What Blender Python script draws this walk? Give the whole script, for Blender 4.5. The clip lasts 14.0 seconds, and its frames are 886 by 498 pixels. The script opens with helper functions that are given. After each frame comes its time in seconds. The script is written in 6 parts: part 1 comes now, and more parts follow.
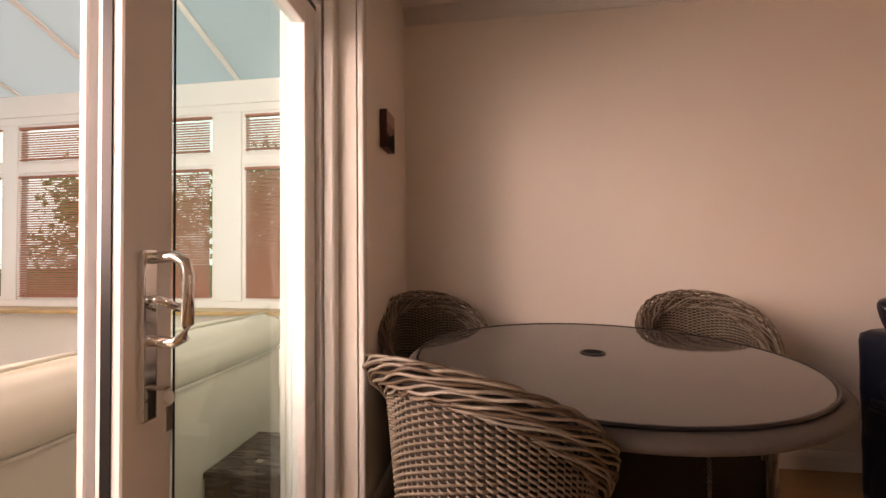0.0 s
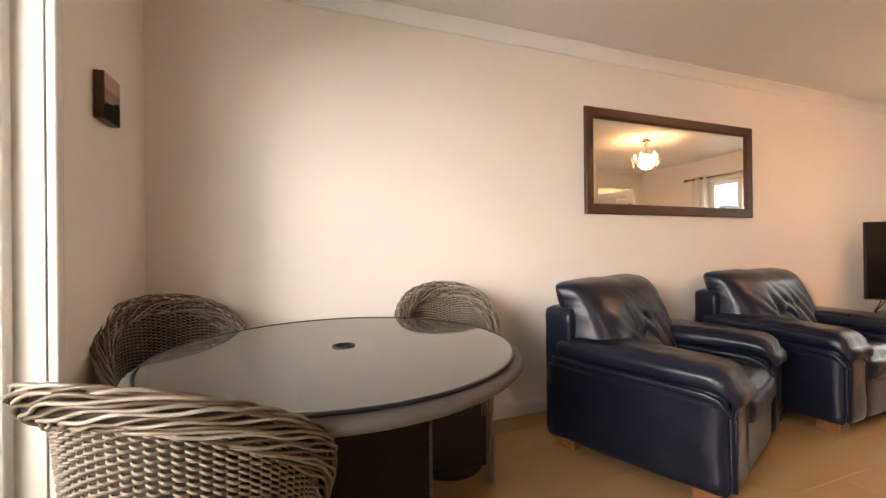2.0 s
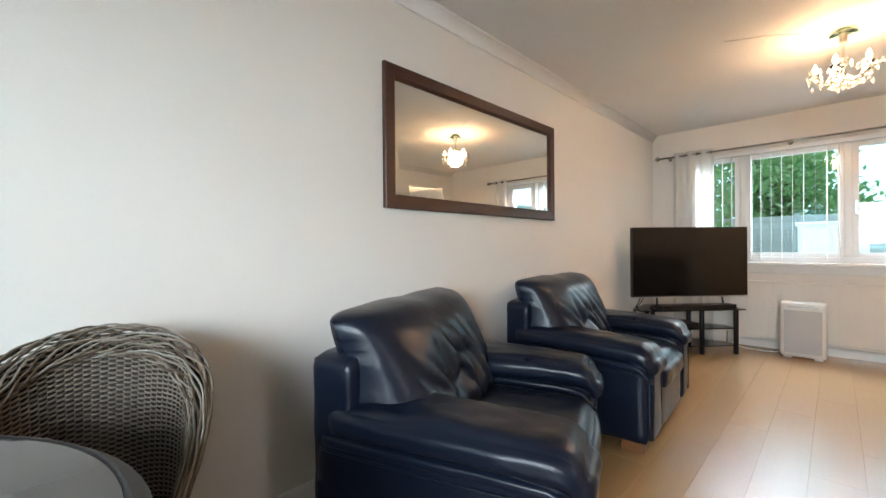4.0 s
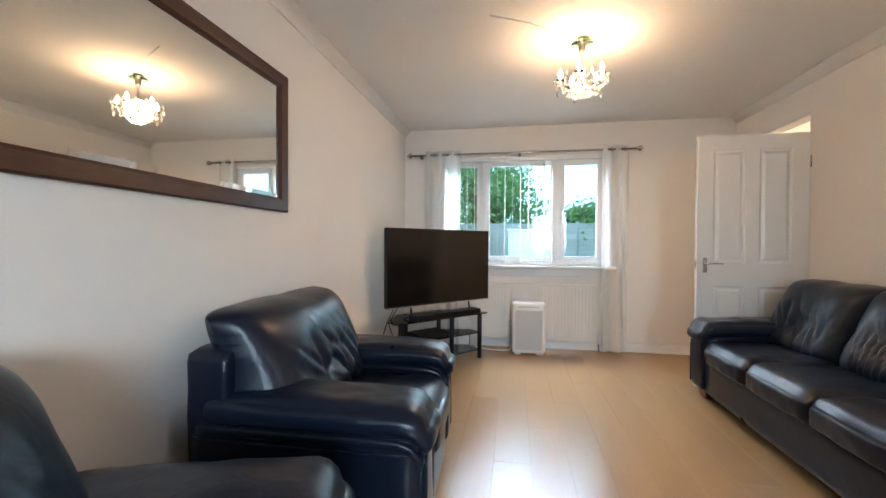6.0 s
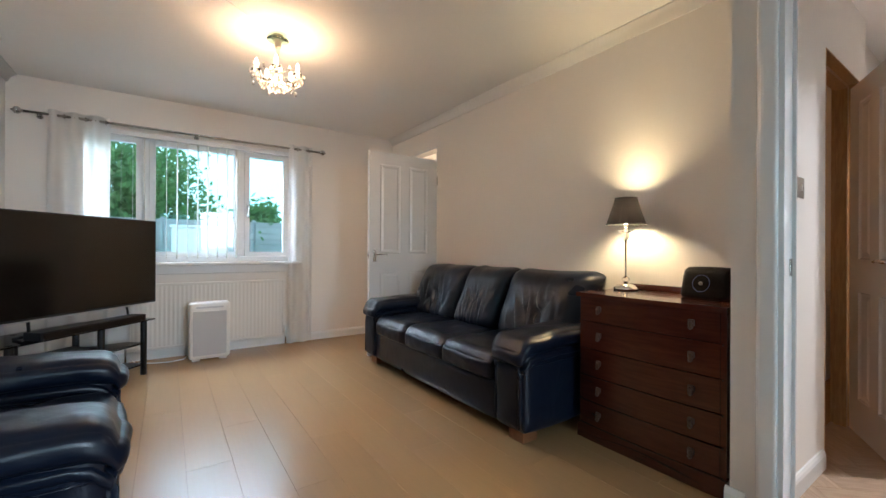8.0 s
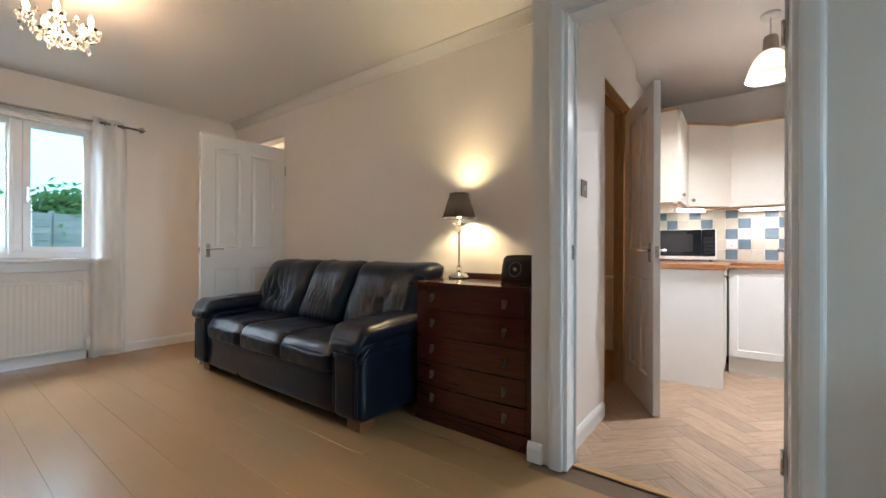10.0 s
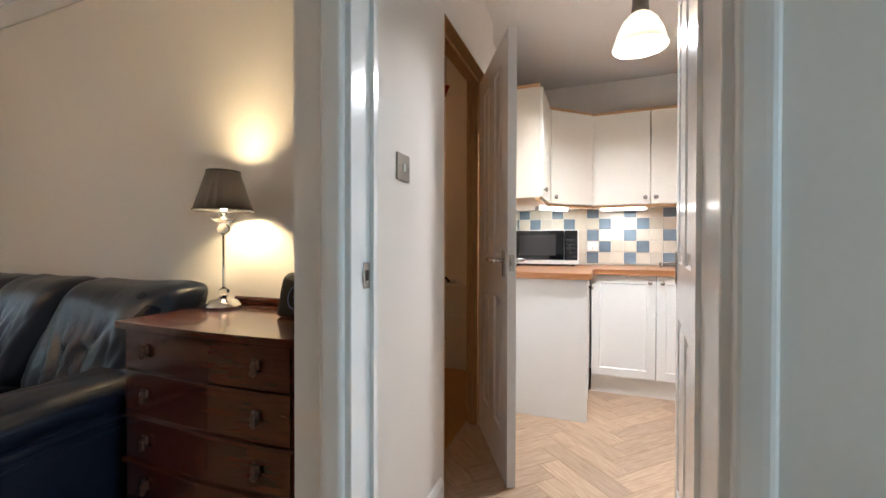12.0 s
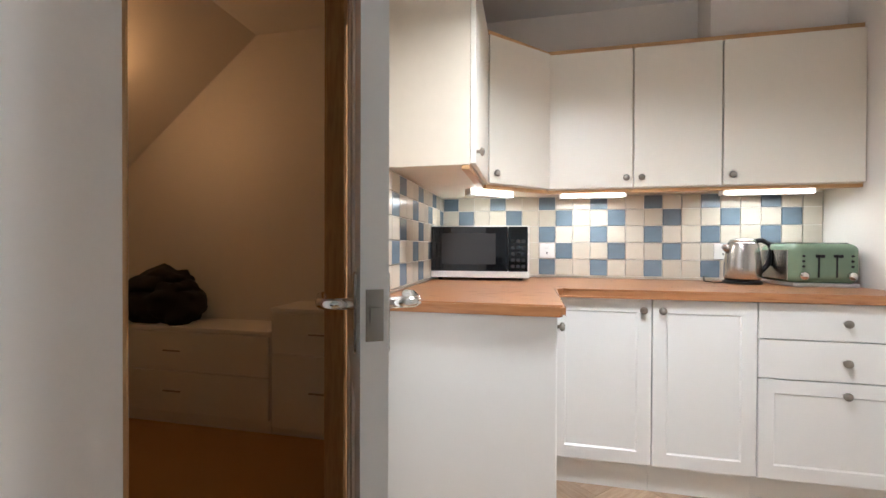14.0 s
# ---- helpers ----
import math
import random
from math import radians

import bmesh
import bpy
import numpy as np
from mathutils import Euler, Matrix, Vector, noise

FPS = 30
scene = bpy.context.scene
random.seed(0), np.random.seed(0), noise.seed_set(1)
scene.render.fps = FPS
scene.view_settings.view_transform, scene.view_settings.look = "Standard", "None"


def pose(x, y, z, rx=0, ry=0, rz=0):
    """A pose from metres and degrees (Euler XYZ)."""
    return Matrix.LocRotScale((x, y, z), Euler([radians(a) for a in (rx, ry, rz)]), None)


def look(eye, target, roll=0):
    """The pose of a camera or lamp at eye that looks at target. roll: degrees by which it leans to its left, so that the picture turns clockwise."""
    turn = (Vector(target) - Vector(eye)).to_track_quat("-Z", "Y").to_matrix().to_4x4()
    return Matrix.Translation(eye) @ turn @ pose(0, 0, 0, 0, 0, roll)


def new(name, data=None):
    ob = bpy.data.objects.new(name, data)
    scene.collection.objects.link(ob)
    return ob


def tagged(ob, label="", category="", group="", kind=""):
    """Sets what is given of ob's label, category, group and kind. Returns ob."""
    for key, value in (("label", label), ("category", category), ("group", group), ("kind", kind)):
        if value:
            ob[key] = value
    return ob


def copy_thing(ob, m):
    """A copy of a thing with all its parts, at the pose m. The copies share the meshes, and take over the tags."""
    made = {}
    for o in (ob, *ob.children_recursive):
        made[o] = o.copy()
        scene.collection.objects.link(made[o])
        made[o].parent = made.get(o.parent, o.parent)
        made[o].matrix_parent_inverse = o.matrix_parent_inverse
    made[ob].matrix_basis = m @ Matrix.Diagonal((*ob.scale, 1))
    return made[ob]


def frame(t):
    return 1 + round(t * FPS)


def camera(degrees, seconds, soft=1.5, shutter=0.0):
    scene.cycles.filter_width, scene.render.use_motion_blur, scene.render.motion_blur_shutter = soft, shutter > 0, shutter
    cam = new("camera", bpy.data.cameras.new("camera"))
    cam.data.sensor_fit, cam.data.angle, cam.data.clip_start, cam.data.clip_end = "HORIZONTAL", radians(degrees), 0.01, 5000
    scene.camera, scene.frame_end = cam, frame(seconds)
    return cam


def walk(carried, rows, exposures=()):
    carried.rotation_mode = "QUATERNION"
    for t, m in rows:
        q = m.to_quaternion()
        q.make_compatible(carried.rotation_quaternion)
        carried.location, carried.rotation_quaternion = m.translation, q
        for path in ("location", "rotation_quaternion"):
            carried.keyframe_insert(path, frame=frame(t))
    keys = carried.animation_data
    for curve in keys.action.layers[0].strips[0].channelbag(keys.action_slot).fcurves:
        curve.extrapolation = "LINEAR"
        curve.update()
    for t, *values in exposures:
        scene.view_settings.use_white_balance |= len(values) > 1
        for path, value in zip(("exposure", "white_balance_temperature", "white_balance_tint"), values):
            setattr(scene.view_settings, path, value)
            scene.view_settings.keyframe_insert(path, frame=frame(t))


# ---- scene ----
import collections

# ---- camera ----
cam = camera(95.7, 14.0)
PATH = [
    (0, (0.486, 0.799, 1.05), (0.218, 2.78, 1.089), -0.5),
    (0.5, (0.528, 0.765, 1.017), (0.567, 2.764, 1.063), -0.4),
    (1, (0.565, 0.746, 1.021), (0.865, 2.723, 1.055), -0.6),
    (1.5, (0.598, 0.739, 1.038), (1.117, 2.67, 1.056), -0.6),
    (2, (0.64, 0.761, 1.058), (1.33, 2.638, 1.061), -0.6),
    (2.5, (0.741, 0.869, 1.048), (1.579, 2.685, 1.074), -1.0),
    (3, (0.846, 1.016, 1.069), (1.882, 2.727, 1.083), -1.0),
    (5.5, (2.026, 1.75, 1.112), (3.911, 2.418, 1.093), 0.1),
    (6, (2.156, 1.759, 1.121), (4.126, 2.105, 1.1), 0.3),
    (6.5, (2.173, 1.795, 1.116), (4.173, 1.787, 1.096), 0.5),
    (7, (2.136, 1.867, 1.114), (4.084, 1.413, 1.103), 0.7),
    (7.5, (2.099, 1.914, 1.085), (3.903, 1.05, 1.082), 0.6),
    (8, (2.046, 1.93, 1.036), (3.694, 0.797, 1.038), 0.3),
    (10.5, (1.901, 1.698, 0.985), (2.997, 0.025, 0.986), 0.2),
    (11, (1.889, 1.475, 1.015), (2.857, -0.275, 1.012), 0.1),
    (11.5, (1.926, 1.219, 1.033), (2.782, -0.589, 1.023), 0.0),
    (12, (2.001, 0.881, 1.052), (2.713, -0.988, 1.034), 0.1),
    (12.5, (2.033, 0.536, 1.054), (2.595, -1.384, 1.04), -0.0),
    (13, (2.075, 0.21, 1.071), (2.554, -1.731, 1.054), 0.1),
    (13.5, (2.127, -0.102, 1.083), (2.569, -2.053, 1.071), 0.2),
    (14, (2.135, -0.321, 1.07), (2.549, -2.277, 1.055), 0.2),
]
EXPOSURES = [
    (0.0, 0.1, 11800, 58), (0.5, 0.4, 10800, 56), (1.0, 0.7, 9600, 49), (1.5, 1.0, 9000, 40), (2.0, 1.3, 8600, 30), (2.5, 1.45, 7500, 20), (3.0, 1.3, 6900, 16),
    (5.5, 1.08, 5900, 12), (7.0, 1.1, 5700, 11), (8.0, 0.8, 5700, 11), (10.5, 0.68, 5750, 11), (11.0, 0.82, 5750, 11), (12.0, 0.70, 5800, 10), (12.5, 0.58, 5850, 10), (13.0, 0.3, 5950, 9), (14.0, 0.45, 5650, 8),
]
walk(cam, [(t, look(eye, target, roll)) for t, eye, target, roll in PATH], EXPOSURES)

# ---- light ----
world = bpy.data.worlds.new("sky")
scene.world = world
world.use_nodes = True
wn = world.node_tree.nodes
sky = wn.new("ShaderNodeTexSky")
sky.sky_type = "NISHITA"
sky.sun_disc = False
sky.sun_elevation, sky.sun_rotation = radians(58), radians(200)
sky.air_density, sky.dust_density, sky.ozone_density = 0.9, 3.0, 1.5
wn["Background"].inputs["Strength"].default_value = 0.11
world.node_tree.links.new(sky.outputs[0], wn["Background"].inputs[0])


def lamp(name, kind, m, energy, colour, size=0.1, size_y=None, spread=None):
    data = bpy.data.lights.new(name, kind)
    data.energy, data.color = energy, colour
    if kind == "AREA":
        data.size = size
        if size_y:
            data.shape, data.size_y = "RECTANGLE", size_y
        if spread:
            data.spread = radians(spread)
    elif kind == "SUN":
        data.angle = size
    else:
        data.shadow_soft_size = size
    ob = new(name, data)
    ob.matrix_world = m
    return ob


WARM = (1.0, 0.72, 0.45)
lamp("sun", "SUN", look((0, 0, 0), (0.15, 0.62, -0.78)), 1.2, (0.50, 0.86, 1.0), radians(5))
lamp("daylight_window", "AREA", look((7.75, 1.70, 2.75), (5.6, 1.70, 0.9)), 112, (0.84, 0.92, 1.0), 1.8, 0.9)
lamp("daylight_patio", "AREA", look((-2.0, 0.1, 1.8), (2.0, 1.6, 0.95)), 132, (0.84, 0.94, 1.0), 2.2, 1.5)
lamp("daylight_roof", "AREA", look((-0.85, -0.95, 1.9), (0.3, 3.0, 1.5)), 22, (0.84, 0.94, 1.0), 0.8, 1.0)
lamp("chandelier_light", "POINT", pose(4.825, 1.34, 2.14), 18, (1.0, 0.60, 0.30), 0.09)
lamp("table_lamp_light", "POINT", pose(3.385, -0.30, 1.270), 15, (1.0, 0.72, 0.36), 0.045)
lamp("pendant_light", "AREA", look((1.80, -1.34, 2.048), (1.80, -1.341, 0.5)), 19, (1.0, 0.96, 0.92), 0.18, None, 160)
lamp("hall_light", "POINT", pose(6.0, -1.2, 2.2), 9, WARM, 0.1)
lamp("cupboard_light", "POINT", pose(4.25, -1.9, 1.90), 2.8, (1.0, 0.50, 0.19), 0.03)
for ux, uy, uw, ud in ((1.80, -2.64, 0.30, 0.05), (0.98, -2.64, 0.36, 0.05), (2.36, -2.52, 0.26, 0.05)):
    lamp("cabinet_light", "AREA", look((ux, uy, 1.322), (ux, uy - 0.02, 0.5)), 1.2, (1.0, 0.96, 0.88), uw, ud)

# ---- materials ----


def nodes(name):
    m = bpy.data.materials.new(name)
    m.use_nodes = True
    return m, m.node_tree, m.node_tree.nodes["Principled BSDF"]


def surface(name, colour, rough=0.5, metal=0.0, grain=0.1, scale=30.0, bump=0.0, bump_scale=None, stain=0.08, coat=0.0, random_piece=0.0, stretch=(1, 1, 1), rough_var=0.08, spec=None, across=False):
    """A procedural surface: base colour with fine grain and broad stains, bump, and gloss that varies."""
    m, t, b = nodes(name)
    n, k = t.nodes, t.links
    co = n.new("ShaderNodeTexCoord")
    mp = n.new("ShaderNodeMapping")
    mp.inputs["Scale"].default_value = stretch
    src = co.outputs["Object"]
    if across:
        where, who, far, put = n.new("ShaderNodeNewGeometry"), n.new("ShaderNodeObjectInfo"), n.new("ShaderNodeMath"), n.new("ShaderNodeVectorMath")
        far.operation, far.inputs[1].default_value, put.operation = "MULTIPLY", 23.0, "ADD"
        k.new(who.outputs["Random"], far.inputs[0])
        k.new(where.outputs["Position"], put.inputs[0])
        k.new(far.outputs[0], put.inputs[1])
        src = put.outputs[0]
    k.new(src, mp.inputs[0])
    fine, broad = n.new("ShaderNodeTexNoise"), n.new("ShaderNodeTexNoise")
    fine.inputs["Scale"].default_value, fine.inputs["Detail"].default_value = scale, 6
    broad.inputs["Scale"].default_value, broad.inputs["Detail"].default_value = 1.7, 3
    k.new(mp.outputs[0], fine.inputs[0])
    k.new(src, broad.inputs[0])
    mix1, mix2 = n.new("ShaderNodeMixRGB"), n.new("ShaderNodeMixRGB")
    mix1.blend_type = mix2.blend_type = "MIX"
    c = tuple(colour)
    mix1.inputs[1].default_value = (*[v * (1 - grain) for v in c], 1)
    mix1.inputs[2].default_value = (*[min(1, v * (1 + grain)) for v in c], 1)
    k.new(fine.outputs["Fac"], mix1.inputs[0])
    ramp = n.new("ShaderNodeValToRGB")
    ramp.color_ramp.elements[0].position, ramp.color_ramp.elements[1].position = 0.35, 0.7
    k.new(broad.outputs["Fac"], ramp.inputs[0])
    mul = n.new("ShaderNodeMath")
    mul.operation = "MULTIPLY"
    mul.inputs[1].default_value = stain
    k.new(ramp.outputs[0], mul.inputs[0])
    mix2.inputs[2].default_value = (*[v * 0.72 for v in c], 1)
    k.new(mul.outputs[0], mix2.inputs[0])
    k.new(mix1.outputs[0], mix2.inputs[1])
    out = mix2.outputs[0]
    if random_piece:
        info = n.new("ShaderNodeObjectInfo")
        hsv = n.new("ShaderNodeHueSaturation")
        mr = n.new("ShaderNodeMapRange")
        mr.inputs["To Min"].default_value, mr.inputs["To Max"].default_value = 1 - random_piece, 1 + random_piece
        k.new(info.outputs["Random"], mr.inputs[0])
        k.new(mr.outputs[0], hsv.inputs["Value"])
        k.new(out, hsv.inputs["Color"])
        out = hsv.outputs[0]
    k.new(out, b.inputs["Base Color"])
    rr = n.new("ShaderNodeMapRange")
    rr.inputs["To Min"].default_value, rr.inputs["To Max"].default_value = max(0.02, rough - rough_var), min(1, rough + rough_var)
    k.new(broad.outputs["Fac"], rr.inputs[0])
    k.new(rr.outputs[0], b.inputs["Roughness"])
    b.inputs["Metallic"].default_value = metal
    b.inputs["Coat Weight"].default_value = coat
    if spec is not None:
        b.inputs["Specular IOR Level"].default_value = spec
    if bump:
        bt = n.new("ShaderNodeTexNoise")
        bt.inputs["Scale"].default_value, bt.inputs["Detail"].default_value = bump_scale or scale, 5
        k.new(mp.outputs[0], bt.inputs[0])
        bp = n.new("ShaderNodeBump")
        bp.inputs["Strength"].default_value, bp.inputs["Distance"].default_value = bump, 0.01
        k.new(bt.outputs["Fac"], bp.inputs["Height"])
        k.new(bp.outputs[0], b.inputs["Normal"])
    return m


def glow(name, colour, strength):
    m, t, b = nodes(name)
    b.inputs["Base Color"].default_value = (*colour, 1)
    b.inputs["Emission Color"].default_value = (*colour, 1)
    b.inputs["Emission Strength"].default_value = strength
    return m


def clear(name, colour=(1, 1, 1), rough=0.0, ior=1.45):
    m, t, b = nodes(name)
    b.inputs["Base Color"].default_value = (*colour, 1)
    b.inputs["Transmission Weight"].default_value = 1.0
    b.inputs["Roughness"].default_value = rough
    b.inputs["IOR"].default_value = ior
    return m


def thin(name, colour, see=0.5, rough=0.6, open_weave=0.0):
    """A thin sheet that lets part of the light through: net curtain, roof sheet, lamp shade."""
    m, t, b = nodes(name)
    n, k = t.nodes, t.links
    b.inputs["Base Color"].default_value = (*colour, 1)
    b.inputs["Roughness"].default_value = rough
    tr = n.new("ShaderNodeBsdfTranslucent")
    tr.inputs[0].default_value = (*colour, 1)
    mx = n.new("ShaderNodeMixShader")
    mx.inputs[0].default_value = see
    k.new(b.outputs[0], mx.inputs[1])
    k.new(tr.outputs[0], mx.inputs[2])
    out = mx.outputs[0]
    if open_weave:
        gap, mz = n.new("ShaderNodeBsdfTransparent"), n.new("ShaderNodeMixShader")
        mz.inputs[0].default_value = open_weave
        k.new(out, mz.inputs[1])
        k.new(gap.outputs[0], mz.inputs[2])
        out = mz.outputs[0]
    k.new(out, n["Material Output"].inputs[0])
    return m


def wood(name, dark, light, rough=0.4, scale=6.0, stretch=(1, 12, 12), bump=0.05, random_piece=0.0, coat=0.0):
    m, t, b = nodes(name)
    n, k = t.nodes, t.links
    co, mp = n.new("ShaderNodeTexCoord"), n.new("ShaderNodeMapping")
    mp.inputs["Scale"].default_value = stretch
    k.new(co.outputs["Object"], mp.inputs[0])
    if random_piece:
        info = n.new("ShaderNodeObjectInfo")
        add = n.new("ShaderNodeVectorMath")
        add.operation = "ADD"
        sc = n.new("ShaderNodeMath")
        sc.operation = "MULTIPLY"
        sc.inputs[1].default_value = 40.0
        k.new(info.outputs["Random"], sc.inputs[0])
        k.new(mp.outputs[0], add.inputs[0])
        k.new(sc.outputs[0], add.inputs[1])
        src = add.outputs[0]
    else:
        src = mp.outputs[0]
    tx = n.new("ShaderNodeTexNoise")
    tx.inputs["Scale"].default_value, tx.inputs["Detail"].default_value, tx.inputs["Distortion"].default_value = scale, 7, 0.6
    k.new(src, tx.inputs[0])
    rp = n.new("ShaderNodeValToRGB")
    rp.color_ramp.elements[0].color, rp.color_ramp.elements[1].color = (*dark, 1), (*light, 1)
    rp.color_ramp.elements[0].position, rp.color_ramp.elements[1].position = 0.3, 0.68
    k.new(tx.outputs["Fac"], rp.inputs[0])
    out = rp.outputs[0]
    if random_piece:
        hsv, mr = n.new("ShaderNodeHueSaturation"), n.new("ShaderNodeMapRange")
        mr.inputs["To Min"].default_value, mr.inputs["To Max"].default_value = 1 - random_piece, 1 + random_piece
        k.new(info.outputs["Random"], mr.inputs[0])
        k.new(mr.outputs[0], hsv.inputs["Value"])
        k.new(out, hsv.inputs["Color"])
        out = hsv.outputs[0]
    k.new(out, b.inputs["Base Color"])
    rr = n.new("ShaderNodeMapRange")
    rr.inputs["To Min"].default_value, rr.inputs["To Max"].default_value = rough - 0.06, rough + 0.1
    k.new(tx.outputs["Fac"], rr.inputs[0])
    k.new(rr.outputs[0], b.inputs["Roughness"])
    b.inputs["Coat Weight"].default_value = coat
    bp = n.new("ShaderNodeBump")
    bp.inputs["Strength"].default_value, bp.inputs["Distance"].default_value = bump, 0.003
    k.new(tx.outputs["Fac"], bp.inputs["Height"])
    k.new(bp.outputs[0], b.inputs["Normal"])
    return m


def leather(name, colour):
    """Smooth leather with pores and soft creases."""
    m, t, b = nodes(name)
    n, k = t.nodes, t.links
    co = n.new("ShaderNodeTexCoord")
    vo, cr, br = n.new("ShaderNodeTexVoronoi"), n.new("ShaderNodeTexNoise"), n.new("ShaderNodeTexNoise")
    vo.inputs["Scale"].default_value = 260
    cr.inputs["Scale"].default_value, cr.inputs["Detail"].default_value, cr.inputs["Distortion"].default_value = 12, 5, 1.4
    br.inputs["Scale"].default_value = 3
    for x in (vo, cr, br):
        k.new(co.outputs["Object"], x.inputs["Vector"])
    mx = n.new("ShaderNodeMixRGB")
    mx.inputs[1].default_value, mx.inputs[2].default_value = (*[v * 0.75 for v in colour], 1), (*[v * 1.35 for v in colour], 1)
    k.new(br.outputs["Fac"], mx.inputs[0])
    k.new(mx.outputs[0], b.inputs["Base Color"])
    rr = n.new("ShaderNodeMapRange")
    rr.inputs["To Min"].default_value, rr.inputs["To Max"].default_value = 0.23, 0.37
    k.new(br.outputs["Fac"], rr.inputs[0])
    k.new(rr.outputs[0], b.inputs["Roughness"])
    b.inputs["Specular IOR Level"].default_value = 0.34
    b1, b2 = n.new("ShaderNodeBump"), n.new("ShaderNodeBump")
    b1.inputs["Strength"].default_value, b1.inputs["Distance"].default_value = 0.12, 0.001
    b2.inputs["Strength"].default_value, b2.inputs["Distance"].default_value = 0.17, 0.012
    k.new(vo.outputs["Distance"], b1.inputs["Height"])
    k.new(cr.outputs["Fac"], b2.inputs["Height"])
    k.new(b1.outputs[0], b2.inputs["Normal"])
    k.new(b2.outputs[0], b.inputs["Normal"])
    return m


PAINT = surface("wall_paint", (0.80, 0.76, 0.71), 0.62, grain=0.02, scale=90, bump=0.018, bump_scale=140, stain=0.05)
CEIL = surface("ceiling_paint", (0.78, 0.77, 0.75), 0.75, grain=0.02, scale=60, bump=0.08, bump_scale=90, stain=0.05)
GLOSS = surface("white_gloss_paint", (0.80, 0.79, 0.77), 0.20, grain=0.015, scale=25, stain=0.0, rough_var=0.02)
UPVC = surface("white_upvc", (0.82, 0.83, 0.83), 0.25, grain=0.01, scale=20, stain=0.03)
RENDER = surface("white_masonry_paint", (0.80, 0.80, 0.76), 0.8, grain=0.05, scale=50, bump=0.2, bump_scale=80)
LAMINATE = surface("laminate_oak", (0.365, 0.228, 0.105), 0.24, grain=0.05, scale=5.0, stain=0.0, random_piece=0.03, stretch=(0.6, 12, 12), rough_var=0.0)
HERRING = wood("kitchen_vinyl_oak", (0.36, 0.24, 0.15), (0.50, 0.36, 0.245), 0.38, 5, (2, 16, 16), 0.04, 0.13)
GROUT = surface("dark_joint", (0.16, 0.10, 0.06), 0.8)
NAVY = leather("navy_leather", (0.0050, 0.0086, 0.0192))
CREAM = surface("cream_leather", (0.66, 0.63, 0.53), 0.42, grain=0.04, scale=14, bump=0.15, bump_scale=10)
MAHOGANY = wood("dark_mahogany", (0.050, 0.0112, 0.006), (0.077, 0.0180, 0.009), 0.20, 4, (1.5, 1.5, 16), 0.04, coat=0.4)
FRAMEWOOD = wood("dark_brown_frame", (0.036, 0.010, 0.005), (0.064, 0.019, 0.010), 0.36, 7, (2, 14, 14), 0.05)
WORKTOP = wood("beech_worktop", (0.31, 0.13, 0.048), (0.43, 0.20, 0.082), 0.28, 5, (1.5, 16, 16), 0.02)
TRIMWOOD = wood("oak_trim", (0.45, 0.25, 0.10), (0.62, 0.38, 0.18), 0.35, 6, (1.5, 16, 16), 0.03)
PINE = wood("stained_pine", (0.40, 0.22, 0.09), (0.56, 0.35, 0.16), 0.4, 6, (14, 14, 1.5), 0.04)
FOOT = wood("beech_foot", (0.17, 0.065, 0.025), (0.27, 0.115, 0.045), 0.35, 8, (8, 2, 8), 0.03)
UNITWHITE = surface("cream_white_foil", (0.80, 0.76, 0.67), 0.36, grain=0.01, scale=20, stain=0.03)
BASEWHITE = surface("white_foil", (0.80, 0.79, 0.76), 0.36, grain=0.01, scale=20, stain=0.03)
CHROME = surface("chrome", (0.78, 0.77, 0.75), 0.12, 1.0, grain=0.02, stain=0.1, rough_var=0.05)
STEEL = surface("brushed_steel", (0.52, 0.50, 0.47), 0.24, 1.0, grain=0.06, scale=40, stretch=(1, 1, 14), bump=0.04)
NICKEL = surface("satin_nickel", (0.33, 0.30, 0.26), 0.38, 1.0, grain=0.05, scale=60)
BLACK = surface("black_plastic", (0.010, 0.010, 0.011), 0.38, grain=0.1, scale=60, spec=0.28)
BLACKGLASS = surface("black_glass", (0.006, 0.006, 0.007), 0.05, grain=0.0, stain=0.0, rough_var=0.02)
SCREEN = surface("screen_glass", (0.010, 0.008, 0.006), 0.14, grain=0.0, stain=0.1, rough_var=0.03)
MESHGLASS = surface("grey_mesh_glass", (0.035, 0.035, 0.037), 0.22, grain=0.1, scale=300, stain=0.0)
BLUERING = surface("blue_plastic_ring", (0.07, 0.10, 0.24), 0.3, grain=0.05)
SILVER = surface("silver_plastic", (0.55, 0.55, 0.55), 0.35, 0.6, grain=0.03)
TABLEGLASS = surface("grey_glass_top", (0.062, 0.056, 0.052), 0.045, grain=0.02, scale=8, stain=0.06, rough_var=0.03)
TABLERIM = surface("grey_brown_rattan_rim", (0.06, 0.053, 0.048), 0.5, grain=0.2, scale=60, bump=0.1)
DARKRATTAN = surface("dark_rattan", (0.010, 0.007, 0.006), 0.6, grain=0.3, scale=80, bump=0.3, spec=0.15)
WICKER = surface("grey_wicker", (0.215, 0.178, 0.138), 0.5, grain=0.5, scale=45, bump=0.2, stain=0.5)
WICKERBROWN = surface("brown_wicker", (0.085, 0.055, 0.034), 0.5, grain=0.5, scale=45, bump=0.2, stain=0.5)
WICKERGREY = surface("pale_wicker", (0.26, 0.235, 0.20), 0.5, grain=0.4, scale=45, bump=0.2, stain=0.4)
# wicker coloured nearly black, as the shade in the gaps of the weave
WICKERSHADE = surface("shade_dark_wicker", (0.024, 0.018, 0.013), 0.8, grain=0.3, scale=60, bump=0.3)
WHITEPLASTIC = surface("white_plastic", (0.78, 0.77, 0.74), 0.35, grain=0.01, scale=30, stain=0.04)
